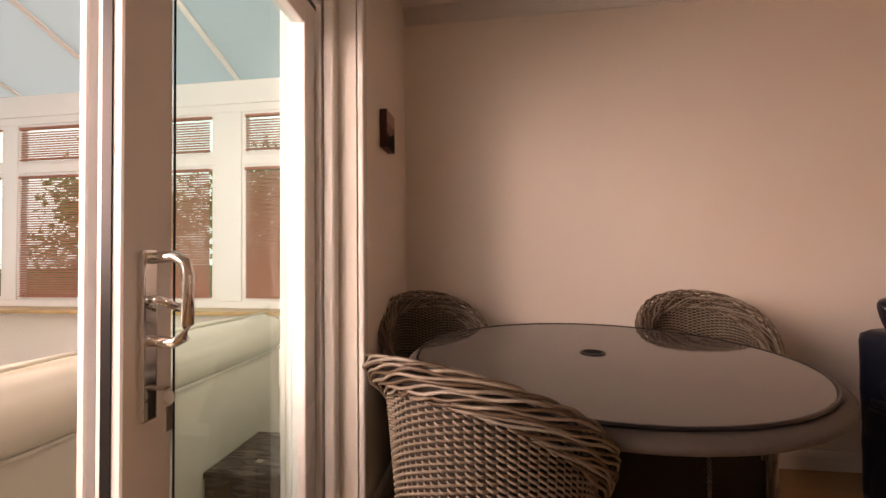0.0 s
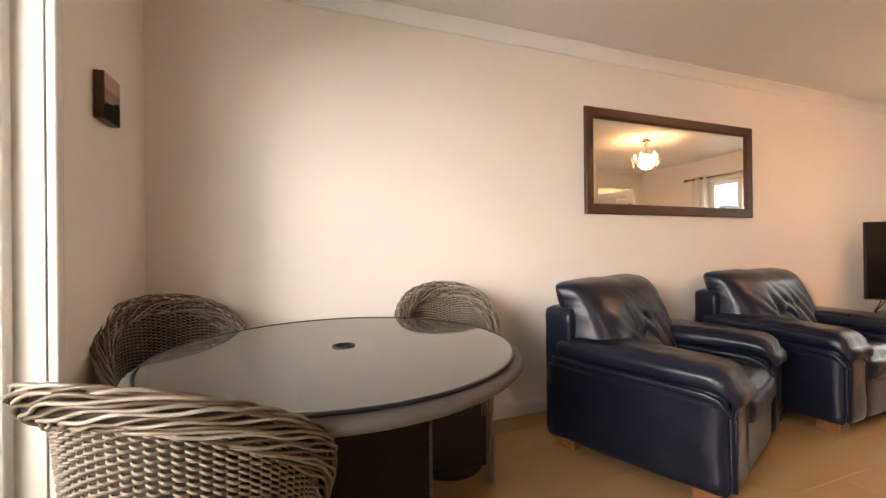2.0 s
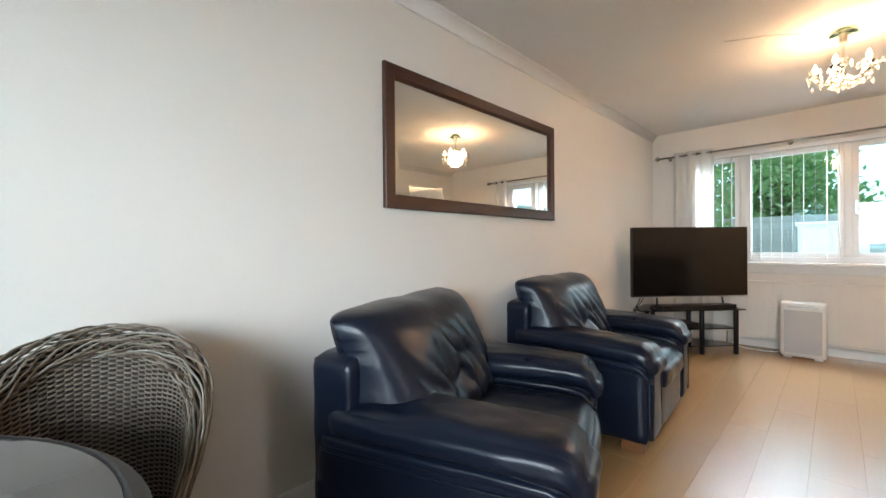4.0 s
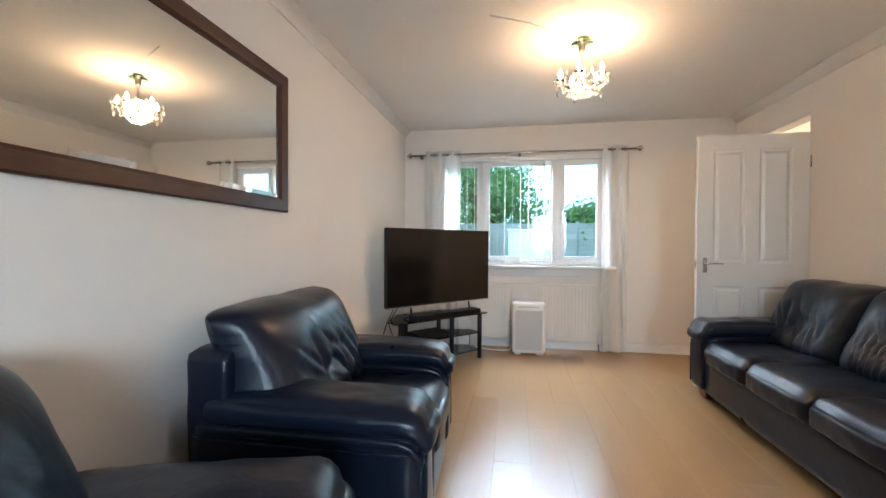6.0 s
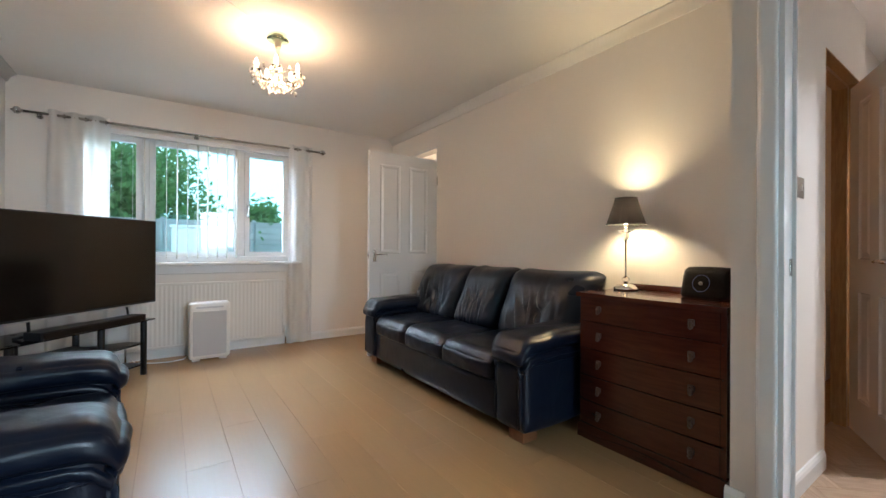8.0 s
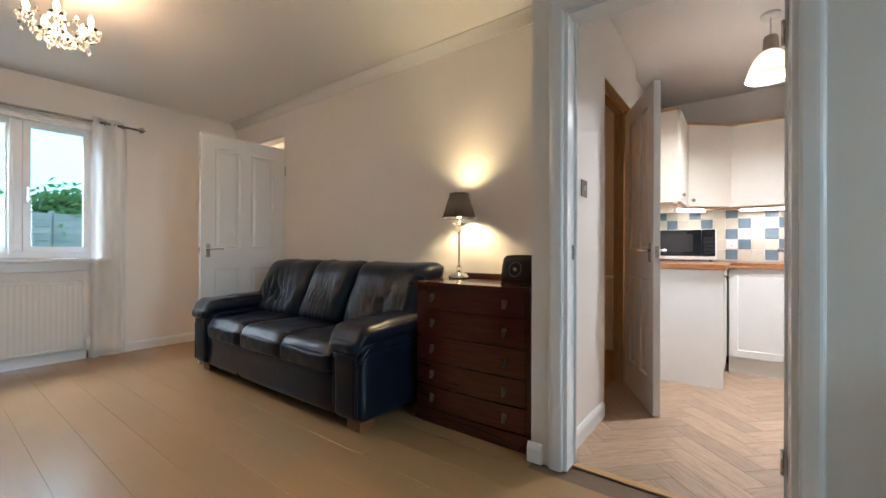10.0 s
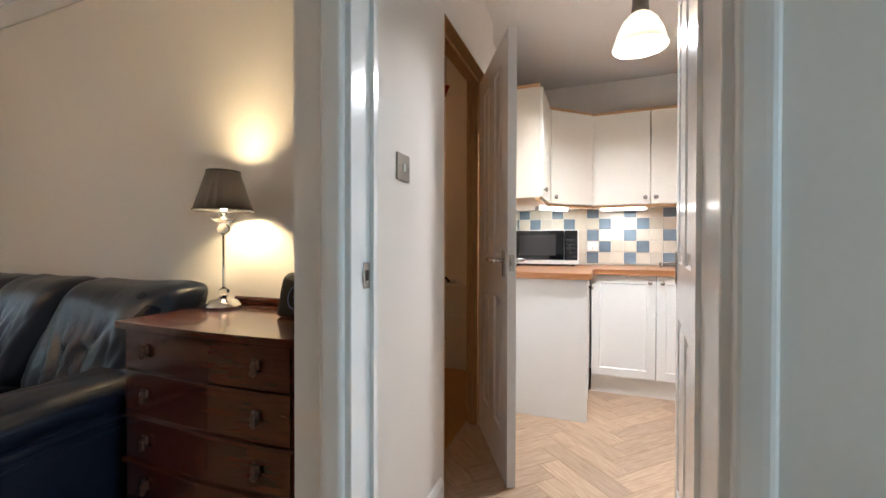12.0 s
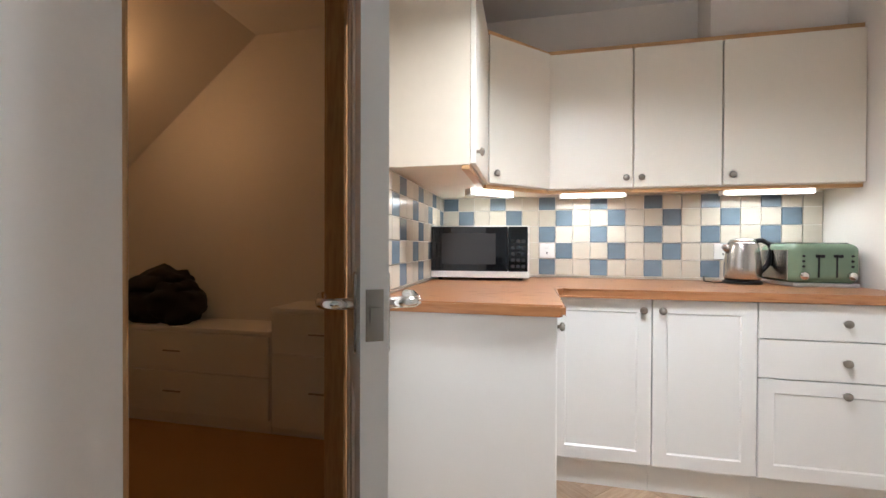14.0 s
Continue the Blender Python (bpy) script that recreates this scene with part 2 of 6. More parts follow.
GRILLE = surface("perforated_grey_plastic", (0.56, 0.56, 0.57), 0.6, grain=0.12, scale=400, bump=0.3, bump_scale=400)
RADWHITE = surface("radiator_enamel", (0.78, 0.75, 0.70), 0.4, grain=0.01, scale=30, stain=0.04)
NET = thin("sheer_curtain", (0.97, 0.96, 0.94), 0.62, 0.7, 0.20)
SLAT = thin("blind_fabric", (0.80, 0.78, 0.72), 0.35)
SHADE = thin("black_shade_fabric", (0.018, 0.016, 0.018), 0.14)
ROOFSHEET = thin("roof_sheet", (0.44, 0.62, 0.66), 0.85, 0.4)
TERRA = thin("red_brown_blind", (0.66, 0.30, 0.22), 0.55, 0.45)
GLASS = clear("window_glass", (0.97, 1.0, 0.99))
DOORGLASS = clear("door_glass", (0.72, 0.955, 0.935))
GREENGLASS = clear("green_glass", (0.62, 0.95, 0.80))
CRYSTAL = clear("crystal", (1, 0.97, 0.92), 0.0, 1.5)
MIRROR = surface("mirror_silver", (0.86, 0.88, 0.86), 0.015, 1.0, grain=0.0, stain=0.0, rough_var=0.005)
BULB = glow("bulb", (1.0, 0.78, 0.48), 11)
PENDANTBULB = glow("pendant_bulb", (1.0, 0.90, 0.76), 9)
TUBE = glow("cabinet_tube", (1.0, 0.93, 0.80), 9)
TILECREAM = surface("cream_tile", (0.60, 0.555, 0.46), 0.18, grain=0.08, scale=12, bump=0.05, random_piece=0.08)
TILEBLUE = surface("blue_tile", (0.155, 0.205, 0.255), 0.18, grain=0.22, scale=14, bump=0.05, random_piece=0.15)
TILEGROUT = surface("white_grout", (0.72, 0.70, 0.64), 0.8, grain=0.05, scale=90)
CARPET = surface("brown_carpet", (0.42, 0.235, 0.08), 0.95, grain=0.3, scale=300, bump=0.6, bump_scale=260)
TOASTER = surface("green_enamel", (0.17, 0.24, 0.16), 0.22, grain=0.02, scale=20)
CARCASS = surface("unit_side", (0.72, 0.64, 0.52), 0.5, grain=0.03)
BROWNBOX = wood("dark_brown_lid", (0.045, 0.028, 0.020), (0.085, 0.055, 0.040), 0.25, 5, (2, 12, 12), 0.03)
GRASS = surface("lawn", (0.07, 0.12, 0.03), 0.9, grain=0.4, scale=40, bump=0.5)
LEAF = thin("leaves", (0.17, 0.32, 0.11), 0.5, 0.5)
REDCLOTH = surface("red_cloth", (0.40, 0.03, 0.03), 0.8, grain=0.2, scale=200, bump=0.2)
BARK = surface("bark", (0.09, 0.06, 0.04), 0.9, grain=0.3, scale=20, bump=0.6)
FENCE = wood("weathered_fence", (0.33, 0.33, 0.32), (0.48, 0.48, 0.47), 0.8, 6, (1.5, 12, 12), 0.15, 0.12)
DUSKSKY = surface("print_evening_sky", (0.42, 0.27, 0.20), 0.5, grain=0.3, scale=12)
DUSKLAND = surface("print_dark_land", (0.035, 0.035, 0.022), 0.5, grain=0.5, scale=30)
DUSK = surface("picture_print", (0.22, 0.13, 0.11), 0.5, grain=0.5, scale=5)
AGED = surface("aged_brass", (0.10, 0.055, 0.038), 0.45, 0.6, grain=0.2, scale=60)
OVERCAST = glow("overcast_sky", (0.60, 0.92, 1.0), 0.8)
ORANGEBAG = surface("black_fabric", (0.010, 0.010, 0.011), 0.8, grain=0.3, scale=60, bump=0.3)

# ---- mesh helpers ----


def thing(name, m=None, label="", category="", group="", kind=""):
    ob = new(name)
    ob.empty_display_size = 0.1
    ob.matrix_world = m or Matrix.Identity(4)
    return tagged(ob, label, category, group, kind)


def mesh_of(name, bm, material, smooth=False):
    me = bpy.data.meshes.new(name)
    bmesh.ops.recalc_face_normals(bm, faces=bm.faces)
    bm.to_mesh(me)
    bm.free()
    for one in material if isinstance(material, (list, tuple)) else [material]:
        me.materials.append(one)
    if smooth:
        for p in me.polygons:
            p.use_smooth = True
    return me


def part(name, bm, material, parent=None, label="", smooth=False, m=None):
    ob = new(name, mesh_of(name, bm, material, smooth) if isinstance(bm, bmesh.types.BMesh) else bm)
    if parent is not None:
        ob.parent = parent
    if m is not None:
        ob.matrix_basis = m
    return tagged(ob, label)


def structure(name, bm, material, label, smooth=False):
    return tagged(part(name, bm, material, None, label, smooth), "", "structure", "", "structure")


def cuboid(x0, y0, z0, x1, y1, z1, bm=None, bevel=0.0, segments=2):
    bm2 = bmesh.new()
    v = [bm2.verts.new((x, y, z)) for x in (x0, x1) for y in (y0, y1) for z in (z0, z1)]
    for f in ((0, 1, 3, 2), (4, 6, 7, 5), (0, 4, 5, 1), (2, 3, 7, 6), (0, 2, 6, 4), (1, 5, 7, 3)):
        bm2.faces.new([v[i] for i in f])
    if bevel:
        bmesh.ops.bevel(bm2, geom=bm2.edges[:], offset=bevel, segments=segments, affect="EDGES", profile=0.6)
    return join(bm, bm2)


def join(bm, other, m=None):
    if m is not None:
        bmesh.ops.transform(other, matrix=m, verts=other.verts)
    if bm is None:
        return other
    me = bpy.data.meshes.new("tmp")
    other.to_mesh(me)
    other.free()
    bm.from_mesh(me)
    bpy.data.meshes.remove(me)
    return bm


def lathe(profile, seg=24, bm=None, m=None):
    """Turns a list of (radius, height) about z."""
    b = bmesh.new()
    rings = []
    for r, z in profile:
        rings.append([b.verts.new((max(r, 1e-4) * math.cos(2 * math.pi * i / seg), max(r, 1e-4) * math.sin(2 * math.pi * i / seg), z)) for i in range(seg)])
    for p, q in zip(rings, rings[1:]):
        for i in range(seg):
            b.faces.new((p[i], p[(i + 1) % seg], q[(i + 1) % seg], q[i]))
    b.faces.new(rings[0][::-1])
    b.faces.new(rings[-1])
    return join(bm, b, m) if bm is not None or m is not None else b


def tube(path, radius, seg=8, bm=None, closed=False):
    b = bmesh.new()
    pts = [Vector(p) for p in path]
    rings = []
    for i, p in enumerate(pts):
        a, c = (pts[i - 1], pts[(i + 1) % len(pts)]) if closed else (pts[max(0, i - 1)], pts[min(len(pts) - 1, i + 1)])
        d = (c - a).normalized()
        u = d.cross(Vector((0, 0, 1)) if abs(d.z) < 0.9 else Vector((1, 0, 0))).normalized()
        w = d.cross(u)
        r = radius(i / max(1, len(pts) - 1)) if callable(radius) else radius
        rings.append([b.verts.new(p + r * (math.cos(2 * math.pi * j / seg) * u + math.sin(2 * math.pi * j / seg) * w)) for j in range(seg)])
    for i in range(len(rings) if closed else len(rings) - 1):
        p, q = rings[i], rings[(i + 1) % len(rings)]
        for j in range(seg):
            b.faces.new((p[j], p[(j + 1) % seg], q[(j + 1) % seg], q[j]))
    if not closed:
        b.faces.new(rings[0][::-1])
        b.faces.new(rings[-1])
    return join(bm, b)


def cushion(x0, y0, z0, x1, y1, z1, r=0.05, cuts=12, puff=0.02, crease=0.004, seed=0.0, bm=None, shape=None):
    """A padded block: rounded edges, swollen faces and soft creases. shape(x, y, z in 0..1, point) may move its points."""
    b = bmesh.new()
    bmesh.ops.create_cube(b, size=2)
    bmesh.ops.subdivide_edges(b, edges=b.edges[:], cuts=cuts, use_grid_fill=True)
    h = Vector(((x1 - x0) / 2, (y1 - y0) / 2, (z1 - z0) / 2))
    c = Vector(((x0 + x1) / 2, (y0 + y1) / 2, (z0 + z1) / 2))
    r = min(r, h.x, h.y, h.z)
    for v in b.verts:
        u = Vector([math.copysign(abs(q) ** 0.8, q) for q in v.co])
        p = Vector((u.x * h.x, u.y * h.y, u.z * h.z))
        inner = Vector([max(-(h[i] - r), min(h[i] - r, p[i])) for i in range(3)])
        d = p - inner
        n = d.normalized() if d.length > 1e-6 else Vector((0, 0, 0))
        p = inner + n * r
        big = max(range(3), key=lambda i: abs(v.co[i]))
        o1, o2 = [v.co[i] for i in range(3) if i != big]
        p[big] += math.copysign(puff * (1 - o1 * o1) * (1 - o2 * o2), v.co[big])
        w = noise.noise((p + c) * 7 + Vector((seed, seed * 2, 0))) + 0.6 * noise.noise((p + c) * 17 + Vector((seed, 0, seed)))
        p += n * crease * w if n.length else Vector((0, 0, 0))
        if big is not None:
            p[big] += crease * w * (1 if v.co[big] > 0 else -1)
        q = p + c
        v.co = shape(*[(v.co[i] + 1) / 2 for i in range(3)], q) if shape else q
    return join(bm, b)


def wall_with_holes(axis, at, thick, a0, a1, z1, holes):
    """A wall along an axis ('x' or 'y') from at to at + thick, with rectangular holes (a0, a1, z0, z1)."""
    cuts_a = sorted({a0, a1, *[v for h in holes for v in h[:2]]})
    cuts_z = sorted({0.0, z1, *[v for h in holes for v in h[2:]]})
    bm = bmesh.new()
    for p, q in zip(cuts_a, cuts_a[1:]):
        for r, s in zip(cuts_z, cuts_z[1:]):
            ma, mz = (p + q) / 2, (r + s) / 2
            if any(h[0] < ma < h[1] and h[2] < mz < h[3] for h in holes):
                continue
            if axis == "x":
                cuboid(p, min(at, at + thick), r, q, max(at, at + thick), s, bm)
            else:
                cuboid(min(at, at + thick), p, r, max(at, at + thick), q, s, bm)
    bmesh.ops.remove_doubles(bm, verts=bm.verts, dist=1e-5)
    inner = collections.Counter(tuple(sorted(round(c, 5) for v in f.verts for c in v.co)) for f in bm.faces)
    bmesh.ops.delete(bm, geom=[f for f in bm.faces if inner[tuple(sorted(round(c, 5) for v in f.verts for c in v.co))] > 1], context="FACES_ONLY")
    return bm


# ---- structure ----
Z = 2.43
structure("wall_north", wall_with_holes("x", 3.0, 0.25, -0.30, 6.95, 2.6, []), PAINT, "long plain off-white painted wall of the living room")
structure("wall_west", wall_with_holes("y", -0.30, 0.28, -0.08, 3.0, 2.6, [(0.28, 2.20, 0.0, 2.02)]), PAINT, "off-white wall with the opening of the patio door")
structure("wall_east", wall_with_holes("y", 6.66, 0.27, -1.9, 3.0, 2.6, [(0.78, 2.62, 0.90, 2.10)]), PAINT, "off-white wall with the wide living room window")
structure("wall_south", wall_with_holes("x", -0.45, -0.11, 2.72, 6.66, 2.6, [(5.62, 6.42, 0.0, 2.14)]), PAINT, "off-white wall behind the sofa with the hall doorway")
structure("wall_dining", wall_with_holes("x", 0.06, -0.13, -0.02, 2.72, 2.6, [(1.77, 2.58, 0.0, 2.06)]), PAINT, "off-white wall with the kitchen doorway")
structure("wall_partition", wall_with_holes("y", 2.60, 0.12, -1.55, -0.07, 2.6, [(-1.41, -0.703, 0.0, 2.03)]), PAINT, "off-white wall between kitchen and stair cupboard")
structure("wall_kitchen_east", wall_with_holes("y", 2.66, 0.06, -2.78, -1.55, 2.6, []), PAINT, "cream side wall above the kitchen worktop")
structure("wall_kitchen_back", wall_with_holes("x", -2.78, -0.15, 0.40, 5.4, 2.6, []), PAINT, "cream wall behind the kitchen worktop")
structure("wall_kitchen_west", wall_with_holes("y", 0.50, 0.13, -2.78, -0.07, 2.6, []), PAINT, "cream side wall of the kitchen")
structure("ceiling", cuboid(-0.30, -2.93, Z, 6.95, 3.25, Z + 0.15), CEIL, "plain white painted ceiling")
structure("subfloor", cuboid(-0.30, -2.93, -0.12, 6.95, 3.25, -0.010), GROUT, "dark underlay beneath the floor boards")
structure("wall_hall", wall_with_holes("x", -1.90, -0.10, 5.2, 6.66, 2.6, []), PAINT, "warm-lit plain hall wall")
structure("wall_hall_side", wall_with_holes("y", 5.2, 0.10, -2.78, -0.56, 2.6, []), PAINT, "plain wall between hall and stair cupboard")

COVE = [(0.0, 0.0), (0.105, 0.0), (0.105, 0.012), (0.092, 0.016), (0.07, 0.03), (0.045, 0.055), (0.028, 0.085), (0.02, 0.10), (0.016, 0.115), (0.0, 0.115)]
COVE = [(p * 0.62, q * 0.62) for p, q in COVE]


def extrude(profile, a, b, out, up=-1):
    """Runs a profile of (out, down) from point a to point b; out is the direction away from the wall."""
    bm = bmesh.new()
    a, b, o = Vector(a), Vector(b), Vector(out)
    r0 = [bm.verts.new(a + o * p + Vector((0, 0, up * q))) for p, q in profile]
    r1 = [bm.verts.new(b + o * p + Vector((0, 0, up * q))) for p, q in profile]
    n = len(profile)
    for i in range(n):
        bm.faces.new((r0[i], r0[(i + 1) % n], r1[(i + 1) % n], r1[i]))
    bm.faces.new(r0[::-1])
    bm.faces.new(r1)
    return bm


SKIRT = [(0.0, 0.0), (0.016, 0.0), (0.016, 0.065), (0.012, 0.078), (0.006, 0.088), (0.0, 0.09)]
for nm, a, b, o in (("north", (-0.02, 3.0), (6.66, 3.0), (0, -1, 0)), ("south", (2.72, -0.45), (6.66, -0.45), (0, 1, 0)),
                    ("east", (6.66, -0.45), (6.66, 3.0), (-1, 0, 0)), ("dining", (-0.02, 0.06), (2.72, 0.06), (0, 1, 0)), ("return", (2.72, -0.45), (2.72, 0.06), (1, 0, 0)), ("west", (-0.02, 0.06), (-0.02, 3.0), (1, 0, 0))):
    if nm in ("north", "south"):
        structure("trim_coving_" + nm, extrude(COVE, (*a, Z - 0.001), (*b, Z - 0.001), o), CEIL, "white moulded plaster coving under the ceiling", True)
for nm, a, b, o in (("north", (-0.02, 3.0), (6.66, 3.0), (0, -1, 0)), ("south_a", (2.74, -0.45), (5.55, -0.45), (0, 1, 0)), ("south_b", (6.49, -0.45), (6.64, -0.45), (0, 1, 0)),
                    ("east", (6.66, -0.43), (6.66, 2.98), (-1, 0, 0)), ("dining", (0.0, 0.06), (1.69, 0.06), (0, 1, 0)), ("post", (2.665, 0.06), (2.735, 0.06), (0, 1, 0)),
                    ("west_b", (-0.02, 2.28), (-0.02, 2.98), (1, 0, 0)), ("west_a", (-0.02, 0.08), (-0.02, 0.20), (1, 0, 0)), ("kitchen", (2.60, -0.665), (2.60, -0.09), (-1, 0, 0))):
    structure("baseboard_" + nm, extrude(SKIRT, (*a, 0.0), (*b, 0.0), o, 1), GLOSS, "white gloss skirting board")

ARCH = [(0.0, 0.0), (0.012, 0.0), (0.016, 0.004), (0.0175, 0.010), (0.0185, 0.040), (0.018, 0.050), (0.015, 0.058), (0.010, 0.064), (0.0, 0.068)]


def frame_set(name, axis, at, thick, a0, a1, top, out, material, label, lining=0.03, faces=(1,)):
    """A door frame: lining round the opening and a moulded architrave on the given sides. The thing stands still: it is part of the setting."""
    root = thing(name, None, label, "structure", "", "structure")

    def p(a, d, z):
        return (a, d, z) if axis == "x" else (d, a, z)
    d0, d1 = sorted((at, at + thick))
    for nm, (b0, b1, z0, z1) in (("jamb", (a0, a0 + lining, 0, top)), ("jamb", (a1 - lining, a1, 0, top)), ("head", (a0 + lining, a1 - lining, top - lining, top))):
        q0, q1 = p(b0, d0, z0), p(b1, d1, z1)
        part(nm, cuboid(*[min(u, v) for u, v in zip(q0, q1)], *[max(u, v) for u, v in zip(q0, q1)], None, 0.002, 1), material, root)
    for s in faces:
        base = d1 if s > 0 else d0
        ov = Vector((0, s, 0)) if axis == "x" else Vector((s, 0, 0))
        for side in (-1, 1):
            edge = a0 + 0.012 if side < 0 else a1 - 0.012
            bm = bmesh.new()
            rows = []
            for z in (0.0, top - 0.012 + 0.068):
                ring = []
                for o, w in ARCH:
                    zz = z if z == 0.0 else top - 0.012 + w
                    ring.append(bm.verts.new(Vector(p(edge + side * w, base, zz)) + ov * o))
                rows.append(ring)
            n = len(ARCH)
            for i in range(n):
                bm.faces.new((rows[0][i], rows[0][(i + 1) % n], rows[1][(i + 1) % n], rows[1][i]))
            bm.faces.new(rows[0])
            part("architrave", bm, material, root)
        bm = bmesh.new()
        rows = []
        for e, sd in ((a0 + 0.012, -1), (a1 - 0.012, 1)):
            rows.append([bm.verts.new(Vector(p(e + sd * w, base, top - 0.012 + w)) + ov * o) for o, w in ARCH])
        for i in range(n):
            bm.faces.new((rows[0][i], rows[0][(i + 1) % n], rows[1][(i + 1) % n], rows[1][i]))
        part("architrave_head", bm, material, root)
    return root


kf = frame_set("door_frame_kitchen", "x", 0.06, -0.13, 1.77, 2.58, 2.06, 1, GLOSS, "white gloss painted door frame of the kitchen doorway", faces=(1, -1))
sp = part("strike_plate", cuboid(2.5475, -0.022, 0.942, 2.5495, 0.008, 1.008, None, 0.0005, 1), STEEL, kf, "steel strike plate")
part("latch_hole", cuboid(2.5469, -0.014, 0.962, 2.5474, -0.002, 0.988), BLACK, sp)
part("strike_lip", cuboid(2.544, 0.003, 0.958, 2.5474, 0.014, 0.990, None, 0.001, 1), STEEL, sp)
part("door_stop", cuboid(2.538, -0.035, 0, 2.5495, -0.025, 2.03), GLOSS, kf)
cf = frame_set("door_frame_cupboard", "y", 2.598, 0.124, -1.41, -0.703, 2.03, -1, PINE, "varnished pine door lining of the stair cupboard", lining=0.007, faces=())
part("door_stop", cuboid(2.645, -1.398, 0, 2.70, -1.372, 2.018, None, 0.002, 1), PINE, cf)
part("door_stop", cuboid(2.645, -1.372, 2.0, 2.70, -0.711, 2.022, None, 0.002, 1), PINE, cf)
hf = frame_set("door_frame_hall", "x", -0.45, -0.11, 5.62, 6.42, 2.14, 1, GLOSS, "white gloss painted door frame of the hall doorway", lining=0.02, faces=())
for z in (1.74, 0.17):
    part("hinge_leaf", cuboid(1.8002, -0.062, z, 1.8022, -0.030, z + 0.10, None, 0.0005, 1), STEEL, kf, "steel butt hinge")


def lever_handle(parent, x, y, z, side, way, material=CHROME):
    """A lever on a slim plate; side is the way out of the door (y), way the way the lever points (x)."""
    h = part("handle", cuboid(x - 0.018, min(y, y + side * 0.007), z - 0.058, x + 0.018, max(y, y + side * 0.007), z + 0.058, None, 0.003, 2), STEEL, parent, "polished steel lever handle on a slim plate")
    b = tube([(x, y + side * 0.004, z + 0.012), (x, y + side * 0.045, z + 0.012), (x + way * 0.012, y + side * 0.052, z + 0.012), (x + way * 0.06, y + side * 0.054, z + 0.016), (x + way * 0.11, y + side * 0.052, z + 0.012)], lambda t: 0.009 - 0.002 * t, 10)
    part("lever", b, material, h, "", True)
    return h


def panel_door(name, m, w, h, t, material, label, handle_z=0.965, edge_lock=True):
    """A moulded four-panel door; hinge at the origin, leaf along +x, faces at y = 0 and y = -t."""
    root = thing(name, m, label, "door")
    st, mid = 0.115, w / 2
    rows_z = ((0.20, 0.80), (0.985, h - 0.115))
    cols = ((st, mid - 0.05), (mid + 0.05, w - st))
    xs = sorted({0.0, w, *[v for c in cols for v in c]})
    zs = sorted({0.0, h, *[v for c in rows_z for v in c]})
    b = bmesh.new()
    for x0, x1 in zip(xs, xs[1:]):
        for z0, z1 in zip(zs, zs[1:]):
            if any(abs(x0 - c[0]) < 1e-6 for c in cols) and any(abs(z0 - c[0]) < 1e-6 for c in rows_z):
                for y0, s in ((0.0, -1), (-t, 1)):
                    loops = []
                    for inset, depth in ((0, 0), (0.006, 0.009), (0.018, 0.011), (0.040, 0.003), (0.046, 0.003)):
                        loops.append([b.verts.new((xx, y0 + s * depth, zz)) for xx, zz in ((x0 + inset, z0 + inset), (x1 - inset, z0 + inset), (x1 - inset, z1 - inset), (x0 + inset, z1 - inset))])
                    for p, q in zip(loops, loops[1:]):
                        for i in range(4):
                            b.faces.new((p[i], p[(i + 1) % 4], q[(i + 1) % 4], q[i]))
                    b.faces.new(loops[-1])
            else:
                for y0 in (0.0, -t):
                    b.faces.new([b.verts.new((xx, y0, zz)) for xx, zz in ((x0, z0), (x1, z0), (x1, z1), (x0, z1))])
    for q in (((0, 0, 0), (0, -t, 0), (0, -t, h), (0, 0, h)), ((w, 0, 0), (w, -t, 0), (w, -t, h), (w, 0, h)), ((0, 0, h), (w, 0, h), (w, -t, h), (0, -t, h)), ((0, 0, 0), (w, 0, 0), (w, -t, 0), (0, -t, 0))):
        b.faces.new([b.verts.new(v) for v in q])
    bmesh.ops.remove_doubles(b, verts=b.verts, dist=1e-4)
    part("leaf", b, material, root)
    for y, s in ((0.0, 1), (-t, -1)):
        lever_handle(root, w - 0.055, y, handle_z, s, -1)
    if edge_lock:
        part("latch_plate", cuboid(w, -t / 2 - 0.012, handle_z - 0.032, w + 0.0015, -t / 2 + 0.012, handle_z + 0.038), STEEL, root, "steel latch plate")
        part("latch_bolt", cuboid(w + 0.001, -t / 2 - 0.006, handle_z - 0.006, w + 0.010, -t / 2 + 0.006, handle_z + 0.014), STEEL, root)
    for z in (0.22, h - 0.22):
        part("hinge", lathe([(0.006, z - 0.045), (0.006, z + 0.045)], 10, None, Matrix.Translation((-0.004, 0.004, 0))), STEEL, root, "", True)
    return root


# hall door, open at a right angle against the end of the sofa: leaf runs from the hinge at the wall into the room
panel_door("hall_door", pose(5.625, -0.445, 0.008, 0, 0, 90), 0.775, 1.98, 0.038, GLOSS, "white four-panel internal door standing open beside the sofa")
panel_door("kitchen_door", pose(1.809, -0.074, 0.008, 0, 0, 263.3), 0.735, 1.98, 0.038, GLOSS, "white four-panel kitchen door standing wide open")
panel_door("cupboard_door", pose(2.598, -1.385, 0.008, 0, 0, 117), 0.612, 1.98, 0.038, GLOSS, "white four-panel cupboard door standing half open")

